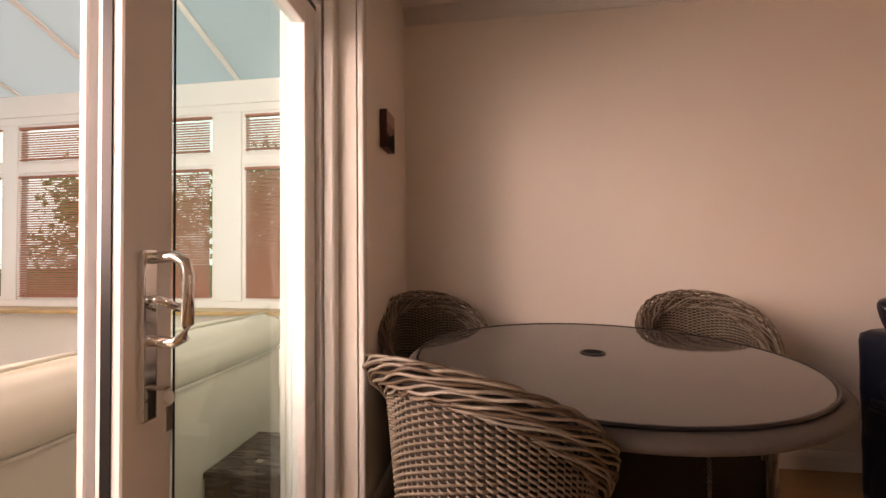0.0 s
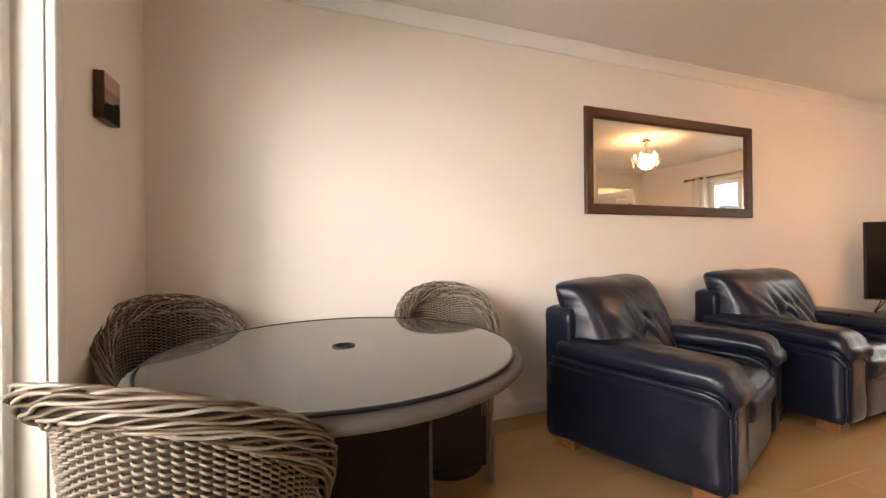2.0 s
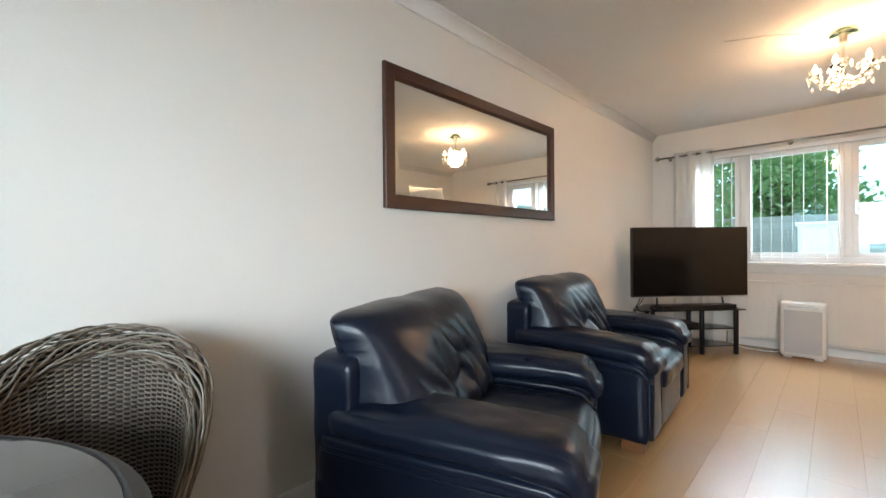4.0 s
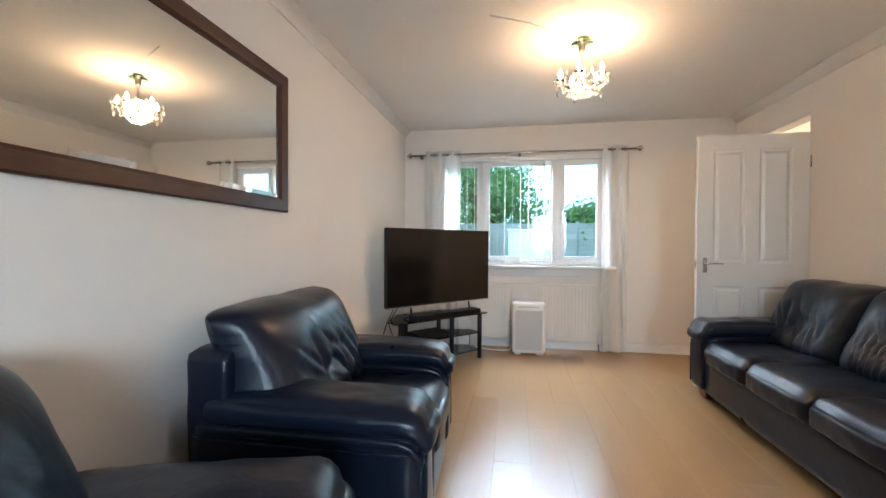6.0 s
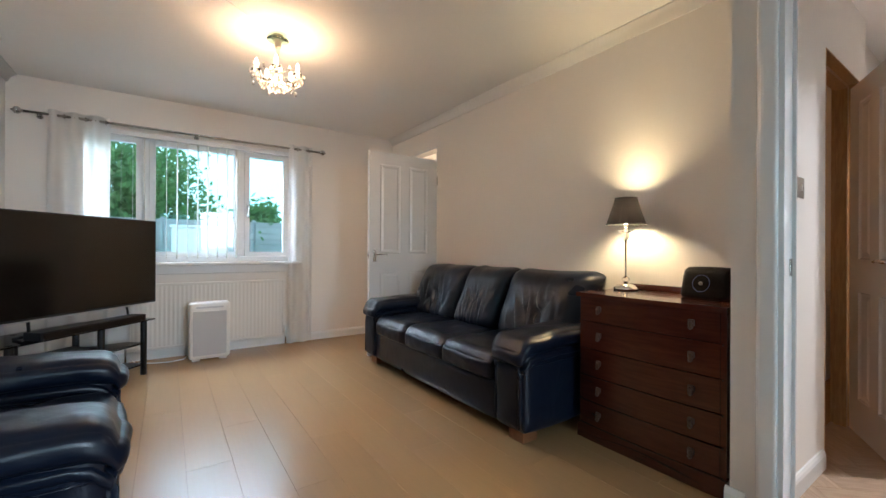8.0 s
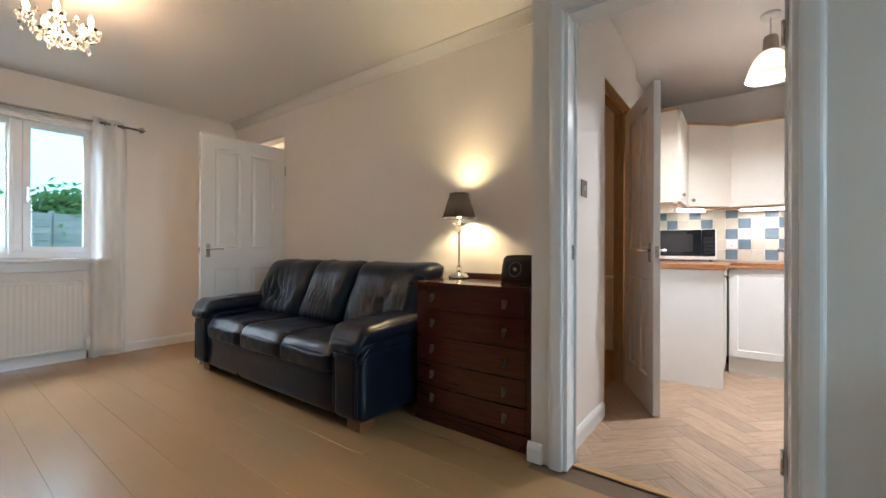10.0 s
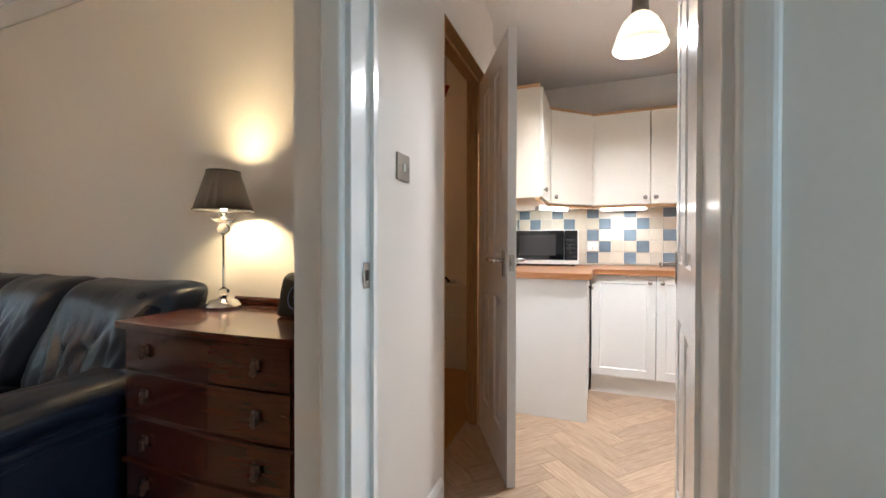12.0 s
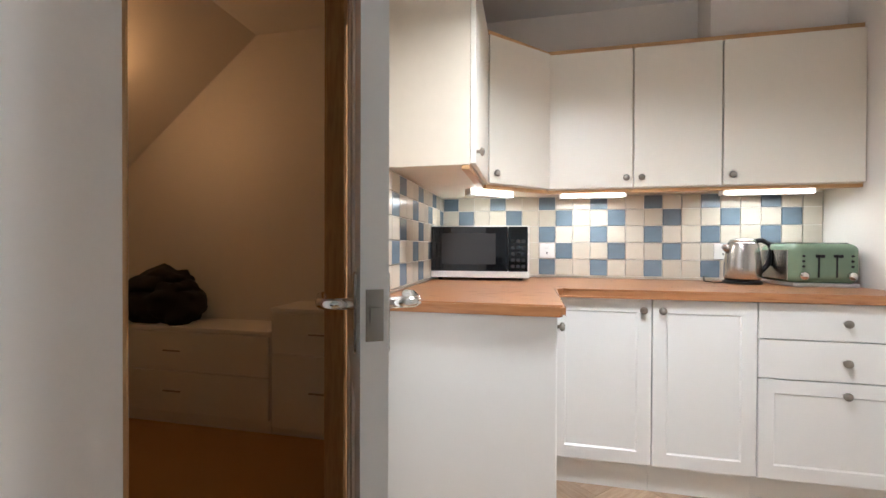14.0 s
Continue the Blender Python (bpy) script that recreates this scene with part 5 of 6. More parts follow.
for i in range(12):
    b.faces.new((lo[i], lo[i + 1], hi[i + 1], hi[i]))
bmesh.ops.solidify(b, geom=b.faces[:], thickness=0.0012)
part("print_land", b, DUSKLAND, pic, "dark land in the print")

# ---- tiles of the kitchen ----
wall_back = bpy.data.objects["wall_kitchen_back"]
wall_side = bpy.data.objects["wall_kitchen_east"]
TP, TQ = 0.0963, 0.0955


def tile_mesh(w, h, material):
    return mesh_of("tile", cuboid(-w / 2, 0, -h / 2, w / 2, 0.007, h / 2, None, 0.0018, 2), material)


tile_cache = {}
structure("trim_grout_back", cuboid(0.632, -2.7799, 0.887, 2.659, -2.7765, 1.362), TILEGROUT, "white tile grout")
structure("trim_grout_side", cuboid(2.6565, -2.776, 0.887, 2.6599, -1.66, 1.362), TILEGROUT, "white tile grout")
ROWS_Z = [(0.889, 0.899)] + [(0.9010 + k * TQ, 0.9010 + (k + 1) * TQ) for k in range(5)]
for k, (z0, z1) in enumerate(ROWS_Z):
    z1 = min(z1, 1.361)
    level = 5 - k
    for col in range(-8, 20):
        blue = (col % 3 == 0 and level in (0, 2, 4)) or (col % 3 == 1 and level in (1, 3))
        for side in (0, 1):
            if side == 0:
                a0, a1 = 2.0735 - (col + 1) * TP, 2.0735 - col * TP
                a0, a1 = max(a0, 0.634), min(a1, 2.650)
            else:
                a0, a1 = -2.765 + (col + 8) * TP, -2.765 + (col + 9) * TP
                a1 = min(a1, -1.665)
            w, h = a1 - a0 - 0.004, z1 - z0 - 0.004
            if w < 0.02 or h < 0.004:
                continue
            key = (round(w, 3), round(h, 3), blue)
            if key not in tile_cache:
                tile_cache[key] = tile_mesh(w, h, TILEBLUE if blue else TILECREAM)
            m = pose((a0 + a1) / 2, -2.7768, (z0 + z1) / 2) if side == 0 else pose(2.6568, (a0 + a1) / 2, (z0 + z1) / 2, 0, 0, 90)
            part("tile", tile_cache[key], None, wall_back if side == 0 else wall_side, "", False, m)

for x in (2.025, 1.10):
    so = thing("wall_socket", pose(x, -2.7695, 1.045, 0, 0, 180), "white plastic wall socket on the tiles", "socket")
    part("plate", cuboid(-0.043, -0.009, -0.043, 0.043, 0.0, 0.043, None, 0.003, 2), WHITEPLASTIC, so)
    part("rocker", cuboid(-0.012, -0.013, 0.012, 0.012, -0.008, 0.028, None, 0.002, 1), WHITEPLASTIC, so)
    part("pin_hole", cuboid(-0.003, -0.0096, -0.02, 0.003, -0.0088, -0.008), BLACK, so)
for ux, uy, uw, ang in ((1.80, -2.60, 0.34, 0), (0.98, -2.60, 0.40, 0), (2.33, -2.44, 0.28, 42)):
    t = thing("cabinet_light", pose(ux, uy, WZ0 - 0.0005, 0, 0, ang), "slim lit strip lamp under the wall units", "light", "strip lamps under the wall units")
    part("housing", cuboid(-uw / 2, -0.030, -0.034, uw / 2, 0.022, -0.0005, None, 0.002, 1), WHITEPLASTIC, t)
    part("tube", cuboid(-uw / 2 + 0.015, 0.0225, -0.033, uw / 2 - 0.015, 0.036, -0.006, None, 0.002, 1), TUBE, t, "glowing tube")
structure("trim_boxing", cuboid(0.632, -2.7799, 2.11, 1.225, -2.62, Z), PAINT, "cream pipe boxing above the wall units")

# ---- microwave ----
mw = thing("microwave", pose(2.388, -2.465, 0.888, 0, 0, 183.5), "white microwave oven with a black door in the corner", "microwave")
part("case", cuboid(-0.262, 0.012, 0.012, 0.262, 0.275, 0.292, None, 0.006, 2), WHITEPLASTIC, mw)
part("door", cuboid(-0.262, -0.008, 0.048, 0.148, 0.0115, 0.286, None, 0.003, 1), BLACKGLASS, mw, "black glass door")
part("door_window", cuboid(-0.205, -0.0095, 0.085, 0.085, -0.0075, 0.250), MESHGLASS, mw, "grey mesh window")
part("lower_strip", cuboid(-0.262, -0.008, 0.013, 0.262, 0.0115, 0.047, None, 0.003, 1), WHITEPLASTIC, mw, "white lower strip")
pan = part("control_panel", cuboid(0.152, -0.008, 0.048, 0.252, 0.0115, 0.286, None, 0.003, 1), BLACKGLASS, mw, "black control panel")
part("side_strip", cuboid(0.2525, -0.008, 0.048, 0.262, 0.0115, 0.286, None, 0.001, 1), WHITEPLASTIC, mw)
part("display", cuboid(0.165, -0.0092, 0.245, 0.24, -0.0078, 0.272), SCREEN, pan)
for r in range(5):
    for c in range(3):
        part("button", cuboid(0.166 + c * 0.027, -0.0095, 0.066 + r * 0.033, 0.186 + c * 0.027, -0.0078, 0.084 + r * 0.033, None, 0.001, 1), MESHGLASS, pan)
for x in (-0.22, 0.22):
    for y in (0.05, 0.24):
        part("foot", lathe([(0.012, 0.0), (0.012, 0.014)], 10, None, Matrix.Translation((x, y, 0))), BLACK, mw)

# ---- kettle and toaster ----
ke = thing("kettle", pose(1.075, -2.615, 0.887, 0, 0, 0), "polished steel cordless kettle with black handle", "kettle")
part("power_base", lathe([(0.082, 0.0), (0.084, 0.010), (0.070, 0.018)], 32), BLACK, ke, "black power base", True)
part("body", lathe([(0.074, 0.019), (0.079, 0.03), (0.078, 0.09), (0.072, 0.16), (0.064, 0.195), (0.058, 0.208)], 40), STEEL, ke, "polished steel body", True)
part("lid", lathe([(0.058, 0.2085), (0.052, 0.220), (0.030, 0.226), (0.006, 0.228)], 32), STEEL, ke, "", True)
part("spout", lathe([(0.022, 0.0), (0.016, 0.03), (0.010, 0.04)], 14, None, Matrix.Translation((0.058, 0.006, 0.165)) @ Matrix.Rotation(radians(55), 4, "Y")), STEEL, ke, "", True)
part("handle", tube([(-0.050, 0, 0.212), (-0.085, 0, 0.218), (-0.115, 0, 0.200), (-0.122, 0, 0.150), (-0.112, 0, 0.095), (-0.085, 0, 0.065), (-0.074, 0, 0.055)], 0.0125, 10), BLACK, ke, "black plastic handle", True)
part("cord", tube([(0.08, 0.03, 0.006), (0.13, 0.02, 0.004), (0.15, -0.06, 0.004), (0.12, -0.14, 0.02)], 0.0035, 6), BLACK, ke, "", True)

to = thing("toaster", pose(0.805, -2.60, 0.887, 0, 0, 182), "sage green four-slice toaster with chrome sides", "toaster")
part("body", cushion(-0.140, -0.13, 0.016, 0.140, 0.13, 0.200, 0.035, 12, 0.004, 0.0), TOASTER, to, "sage green enamel body", True)
for s in (-1, 1):
    part("side_panel", cuboid(s * 0.1405 - 0.0035, -0.10, 0.03, s * 0.1405 + 0.0035, 0.10, 0.17, None, 0.003, 2), STEEL, to, "polished side panel")
part("base", cuboid(-0.135, -0.128, 0.0, 0.135, 0.128, 0.018, None, 0.004, 1), SILVER, to)
for x in (-0.036, 0.036):
    part("lever_slot", cuboid(x - 0.003, -0.1365, 0.045, x + 0.003, -0.1325, 0.140), BLACK, to)
    part("lever", cuboid(x - 0.014, -0.155, 0.150, x + 0.014, -0.133, 0.135, None, 0.003, 1), BLACK, to)
    for k in range(3):
        part("button", lathe([(0.006, 0), (0.005, 0.004)], 10, None, Matrix.Translation((x * 2.7, -0.1345, 0.095 + k * 0.024)) @ Matrix.Rotation(radians(90), 4, "X")), BLACK, to)
for x in (-0.095, 0.095):
    part("dial", lathe([(0.019, 0), (0.018, 0.010), (0.012, 0.014), (0.001, 0.015)], 18, None, Matrix.Translation((x, -0.134, 0.052)) @ Matrix.Rotation(radians(90), 4, "X")), CHROME, to, "chrome dial", True)
for x in (-0.09, -0.035, 0.035, 0.09):
    part("slot", cuboid(x - 0.013, -0.10, 0.2005, x + 0.013, 0.10, 0.2045), BLACK, to)

# ---- pendant lamp ----
pe = thing("pendant_lamp", pose(1.80, -1.34, Z), "cream metal pendant lamp hanging from the kitchen ceiling, lit", "ceiling light")
part("ceiling_rose", lathe([(0.045, -0.022), (0.050, -0.012), (0.050, -0.001)], 24), WHITEPLASTIC, pe, "", True)
part("flex", tube([(0, 0, -0.02), (0, 0, -0.16)], 0.004, 8), WHITEPLASTIC, pe)
part("cap", lathe([(0.030, -0.235), (0.042, -0.23), (0.036, -0.145), (0.030, -0.135), (0.012, -0.13)], 24), NICKEL, pe, "grey cap", True)
b = bmesh.new()
prof = ((0.040, -0.225), (0.058, -0.240), (0.082, -0.268), (0.106, -0.318), (0.126, -0.382), (0.129, -0.392))
rr = [[b.verts.new((r * math.cos(2 * math.pi * i / 40), r * math.sin(2 * math.pi * i / 40), z)) for i in range(40)] for r, z in prof]
for p, q in zip(rr, rr[1:]):
    for i in range(40):
        b.faces.new((p[i], p[(i + 1) % 40], q[(i + 1) % 40], q[i]))
bmesh.ops.solidify(b, geom=b.faces[:], thickness=0.002)
part("shade", b, UNITWHITE, pe, "cream flared shade", True)
part("bulb", lathe([(0.104, -0.380), (0.112, -0.374), (0.112, -0.368)], 30), PENDANTBULB, pe, "glowing lamp disc", True)

# ---- cupboard under the stairs ----
b = bmesh.new()
q = [b.verts.new(v) for v in ((3.86, -2.78, 2.43), (5.2, -2.78, 1.36), (5.2, -0.56, 1.36), (3.86, -0.56, 2.43), (3.86, -2.78, 2.5), (5.2, -2.78, 1.43), (5.2, -0.56, 1.43), (3.86, -0.56, 2.5))]
for f in ((0, 1, 2, 3), (4, 7, 6, 5), (0, 4, 5, 1), (1, 5, 6, 2), (2, 6, 7, 3), (3, 7, 4, 0)):
    b.faces.new([q[i] for i in f])
structure("ceiling_stair_soffit", b, PAINT, "sloping plaster underside of the stairs")
structure("wall_cupboard_back", cuboid(2.72, -2.779, 0.0, 5.2, -2.62, 2.6), PAINT, "plain wall at the back of the stair cupboard")


def store_unit(x0, x1, h, drawers, label):
    u = thing("storage_unit", None, label, "cabinet")
    part("carcass", cuboid(x0, -2.61, 0.0045, x1, -2.33, h - 0.022), BASEWHITE, u)
    part("top", cuboid(x0 - 0.005, -2.615, h - 0.022, x1 + 0.005, -2.315, h, None, 0.003, 1), BASEWHITE, u)
    for z0, z1 in drawers:
        d = part("drawer", cuboid(x0 + 0.004, -2.329, z0, x1 - 0.004, -2.313, z1, None, 0.002, 1), BASEWHITE, u)
        part("handle", cuboid((x0 + x1) / 2 - 0.06, -2.313, (z0 + z1) / 2, (x0 + x1) / 2 + 0.06, -2.303, (z0 + z1) / 2 + 0.008, None, 0.002, 1), NICKEL, d)
    return u


store_unit(3.55, 4.85, 0.585, [(0.08, 0.32), (0.325, 0.555)], "low white drawer unit in the stair cupboard")
store_unit(2.95, 3.54, 0.72, [(0.05, 0.46), (0.465, 0.69)], "white cabinet with a drawer in the stair cupboard")
bag = thing("black_bag", pose(4.42, -2.46, 0.585), "soft black bag lying on the low drawer unit", "bag")
part("body", cushion(-0.24, -0.13, 0.0, 0.24, 0.13, 0.24, 0.09, 14, 0.02, 0.03, 4), ORANGEBAG, bag, "", True)
part("flap", cushion(-0.14, -0.11, 0.18, 0.16, 0.11, 0.32, 0.06, 10, 0.01, 0.03, 9), ORANGEBAG, bag, "", True)
jug = thing("tool", pose(3.22, -2.42, 0.72), "small pale tool lying on the cabinet", "tool")
part("body", tube([(-0.08, 0, 0.02), (0.02, 0.01, 0.02), (0.09, 0.02, 0.035)], 0.018, 10), SILVER, jug, "", True)
part("handle", tube([(-0.04, 0.05, 0.02), (0.0, 0.03, 0.05), (0.04, 0.04, 0.02)], 0.012, 8), BLACK, jug, "", True)

tag = thing("red_tag", pose(2.925, -1.60, 0), "small red cloth tag hanging on a cord in the stair cupboard", "tag")
part("cord", tube([(0, 0, Z - 0.001), (0.002, 0.001, 2.25), (0, 0, 2.105)], 0.0015, 5), BARK, tag, "thin dark cord")
b = bmesh.new()
q = [b.verts.new(v) for v in ((-0.03, 0.012, 2.095), (0.0, 0.0, 2.11), (0.034, -0.014, 2.08), (0.006, -0.002, 2.03))]
b.faces.new(q)
bmesh.ops.solidify(b, geom=b.faces[:], thickness=0.003)
part("cloth", b, REDCLOTH, tag)

# ---- patio door ----
pd = thing("patio_door_frame", None, "white sliding patio door frame set in the outer wall", "structure", "", "structure")
for y0, y1 in ((0.28, 0.33), (2.145, 2.195)):
    part("jamb", cuboid(-0.235, y0, 0.0, -0.130, y1, 2.015, None, 0.003, 1), UPVC, pd)
    part("track_seal", cuboid(-0.1295, y0 + 0.02, 0.0, -0.1265, y0 + 0.026, 2.0), BLACK, pd)
part("head", cuboid(-0.235, 0.33, 1.955, -0.130, 2.145, 2.015, None, 0.003, 1), UPVC, pd)
part("track", cuboid(-0.235, 0.33, -0.001, -0.130, 2.145, 0.035, None, 0.003, 1), UPVC, pd)
for z in (1.935, 1.945):
    part("head_seal", cuboid(-0.150, 0.33, z, -0.146, 2.145, z + 0.003), BLACK, pd)
structure("trim_patio_bead", cuboid(-0.019, 2.205, 0.09, 0.006, 2.250, 2.06, None, 0.010, 4), GLOSS, "rounded white gloss bead beside the patio door")
structure("trim_patio_cover", cuboid(-0.125, 2.150, 0.0, -0.085, 2.199, 2.0, None, 0.012, 4), GLOSS, "rounded white cover strip of the patio door")
structure("trim_patio_head", cuboid(-0.019, 0.22, 2.03, 0.006, 2.250, 2.075, None, 0.010, 4), GLOSS, "rounded white gloss bead over the patio door")
leaf = thing("patio_door", pose(-0.150, 1.405, 0.037), "white sliding glass patio door slid part open", "door")
part("stile", cuboid(-0.052, 0.0, 0.0, 0.0, 0.095, 1.905, None, 0.003, 1), UPVC, leaf)
part("glazing_bead", cuboid(-0.044, 0.0955, 0.095, -0.010, 0.118, 1.81, None, 0.004, 2), UPVC, leaf)
part("stile", cuboid(-0.052, 0.66, 0.0, 0.0, 0.735, 1.905, None, 0.003, 1), UPVC, leaf)
part("rail", cuboid(-0.0515, 0.0955, 0.0, -0.0005, 0.6595, 0.095, None, 0.003, 1), UPVC, leaf)
part("rail", cuboid(-0.0515, 0.0955, 1.81, -0.0005, 0.6595, 1.905, None, 0.003, 1), UPVC, leaf)
part("gasket", cuboid(-0.038, -0.003, 0.01, -0.019, 0.0005, 1.895), BLACK, leaf, "black rubber gasket")
g = part("pane", cuboid(-0.033, 0.10, 0.08, -0.027, 0.675, 1.825), DOORGLASS, leaf, "clear greenish glass pane")
g.visible_shadow = False
part("pane_seal", cuboid(-0.009, 0.119, 0.095, -0.006, 0.122, 1.81), BLACK, leaf)
hp = part("handle_plate", cuboid(0.0, 0.030, 0.72, 0.012, 0.062, 1.03, None, 0.005, 3), CHROME, leaf, "polished chrome lock plate")
part("grip", tube([(0.010, 0.046, 1.015), (0.055, 0.050, 1.018), (0.072, 0.054, 1.008), (0.078, 0.055, 0.985), (0.078, 0.055, 0.895), (0.072, 0.054, 0.872), (0.055, 0.050, 0.862), (0.010, 0.046, 0.865)], 0.0105, 12), CHROME, hp, "chrome pull handle", True)
part("latch", tube([(0.010, 0.046, 0.94), (0.026, 0.046, 0.94), (0.034, 0.062, 0.930), (0.036, 0.085, 0.920)], 0.008, 10), CHROME, hp, "", True)
part("key", cuboid(0.012, 0.050, 0.775, 0.034, 0.066, 0.779, lathe([(0.012, 0), (0.012, 0.003)], 14, None, Matrix.Translation((0.040, 0.058, 0.762)) @ Matrix.Rotation(radians(90), 4, "X"))), NICKEL, hp, "key hanging in the lock")
part("key_tag", cuboid(0.036, 0.052, 0.70, 0.039, 0.066, 0.745, None, 0.001, 1), NICKEL, hp)
fixed = thing("fixed_patio_pane", pose(-0.215, 1.40, 0.037), "white fixed glass panel of the patio door", "window")
for y0, y1 in ((0.0, 0.05), (0.69, 0.744)):
    part("stile", cuboid(-0.018, y0, 0.0, 0.0, y1, 1.90, None, 0.003, 1), UPVC, fixed)

# ---- conservatory ----
structure("floor_conservatory", cuboid(-4.6, -2.5, -0.12, -0.30, 4.0, -0.004), surface("pale_tiles", (0.55, 0.50, 0.42), 0.4, grain=0.08, scale=8), "pale conservatory floor")
structure("wall_house_outside", wall_with_holes("y", -0.32, 0.018, -2.5, 4.0, 3.9, [(0.28, 2.20, 0.0, 2.02)]), RENDER, "white rendered outer wall of the house inside the conservatory")
structure("wall_conservatory_north", cuboid(-4.6, 3.9, -0.1, -0.32, 4.12, 0.60), RENDER, "low white wall under the conservatory windows")
structure("wall_conservatory_west", cuboid(-4.82, -2.5, -0.1, -4.6, 4.12, 0.60), RENDER, "low white wall under the conservatory windows")
structure("wall_conservatory_south", cuboid(-4.6, -2.7, -0.1, -0.32, -2.5, 2.5), RENDER, "white end wall of the conservatory")
cw = thing("conservatory_window", pose(0, 3.9, 0), "white window wall of the conservatory with top lights", "structure", "", "structure")
part("window_sill", cuboid(-4.6, -0.20, 0.600, -0.32, 0.02, 0.632, None, 0.008, 2), TRIMWOOD, cw, "golden oak window board")
part("eaves_beam", cuboid(-4.6, 0.0, 2.36, -0.32, 0.12, 2.56, None, 0.005, 1), UPVC, cw)
part("bottom_rail", cuboid(-4.6, 0.002, 0.633, -0.32, 0.072, 0.69, None, 0.004, 1), UPVC, cw)
part("transom", cuboid(-4.6, 0.004, 1.845, -0.32, 0.074, 1.925, None, 0.004, 1), UPVC, cw)
part("top_rail", cuboid(-4.6, 0.002, 2.29, -0.32, 0.072, 2.359, None, 0.004, 1), UPVC, cw)
POSTS = [(-4.6, -4.50), (-4.0, -3.86), (-2.86, -2.74), (-1.88, -1.64), (-0.62, -0.32)]
for x0, x1 in POSTS:
    part("post", cuboid(x0, -0.003, 0.69, x1, 0.078, 2.29, None, 0.004, 1), UPVC, cw)
for (a, x0), (x1, c) in zip(POSTS, POSTS[1:]):
    for z0, z1 in ((0.69, 1.845), (1.925, 2.29)):
        fr = cuboid(x0, 0.01, z0, x0 + 0.035, 0.06, z1, cuboid(x1 - 0.035, 0.01, z0, x1, 0.06, z1, cuboid(x0 + 0.035, 0.0105, z0, x1 - 0.035, 0.0595, z0 + 0.03, cuboid(x0 + 0.035, 0.0105, z1 - 0.03, x1 - 0.035, 0.0595, z1))))
        sash = part("sash", fr, UPVC, cw)
        g = part("pane", cuboid(x0 + 0.03, 0.034, z0 + 0.025, x1 - 0.03, 0.038, z1 - 0.025), GLASS, cw)
        g.visible_shadow = False
        verts, faces = [], []
        n = int((z1 - z0 - 0.10) / 0.0215)
        for i in range(n):
            zc = z0 + 0.045 + i * 0.0215
            o = len(verts)
            dz = (0.0080 if x0 < -3.0 else 0.0098) if z0 < 1 else 0.0102
            for xx in (x0 + 0.045, x1 - 0.045):
                verts += [(xx, -0.012, zc - dz), (xx, 0.0, zc + 0.0008), (xx, 0.008, zc + dz)]
            faces += [(o, o + 1, o + 4, o + 3), (o + 1, o + 2, o + 5, o + 4)]
        me = bpy.data.meshes.new("slats")
        me.from_pydata(verts, [], faces)
        me.materials.append(TERRA)
        bl = thing("venetian_blind", pose(0, 3.894, 0), "red-brown venetian blind with thin tilted slats", "blind", "conservatory blinds")
        tagged(part("slats", me, None, bl), "", "", "", "stuff")
        part("head_rail", cuboid(x0 + 0.04, -0.014, z1 - 0.055, x1 - 0.04, 0.010, z1 - 0.032), TERRA, bl)
        part("bottom_rail", cuboid(x0 + 0.045, -0.012, z0 + 0.031, x1 - 0.045, 0.008, z0 + 0.040), TERRA, bl)
        for xx in (x0 + 0.15, x1 - 0.15):
            part("ladder_cord", cuboid(xx - 0.001, -0.0135, z0 + 0.04, xx + 0.001, -0.0125, z1 - 0.05), TERRA, bl)
roof = thing("conservatory_roof", None, "pitched conservatory roof of milky sheets on white rafters", "structure", "", "structure")
RY0, RZ0, RY1, RZ1 = 4.0, 2.56, 0.8, 3.84
xs = [-4.75, -3.90, -2.89, -1.70, -0.34]
for x0, x1 in zip(xs, xs[1:]):
    for ya, za, yb, zb in ((RY0, RZ0, RY1, RZ1), (RY1, RZ1, -2.6, 2.48)):
        bb = bmesh.new()
        bb.faces.new([bb.verts.new(v) for v in ((x0 + 0.02, ya, za), (x1 - 0.02, ya, za), (x1 - 0.02, yb, zb), (x0 + 0.02, yb, zb))])
        part("roof_sheet", bb, ROOFSHEET, roof)
for x in xs:
    for ya, za, yb, zb in ((RY0, RZ0, RY1, RZ1), (RY1, RZ1, -2.6, 2.48)):
        L = math.hypot(yb - ya, zb - za)
        part("rafter", cuboid(-0.025, 0, -0.05, 0.025, L, 0.012, None, 0.004, 1), UPVC, roof, "", False, Matrix.Translation((x, ya, za)) @ Matrix.Rotation(math.atan2(zb - za, yb - ya), 4, "X"))
part("ridge", cuboid(-4.75, RY1 - 0.05, RZ1 - 0.06, -0.34, RY1 + 0.05, RZ1 + 0.04, None, 0.01, 1), UPVC, roof)

cs = thing("conservatory_sofa", pose(-0.62, 1.75, 0), "cream leather sofa seen from behind in the conservatory", "sofa")
part("base", cushion(-0.86, -1.00, 0.05, 0.0, 1.00, 0.62, 0.05, 12, 0.005, 0.003), CREAM, cs, "", True)
part("back_roll", cushion(-0.26, -1.02, 0.575, 0.03, 1.02, 0.765, 0.085, 16, 0.01, 0.006, 2), CREAM, cs, "rolled back cushion", True)
part("piping", tube([(0.006, -0.98, 0.60), (0.012, 0.0, 0.597), (0.006, 0.98, 0.60)], 0.007, 8, tube([(-0.10, -1.0, 0.768), (-0.10, 0.0, 0.782), (-0.10, 1.0, 0.768)], 0.006, 8)), CREAM, cs, "", True)
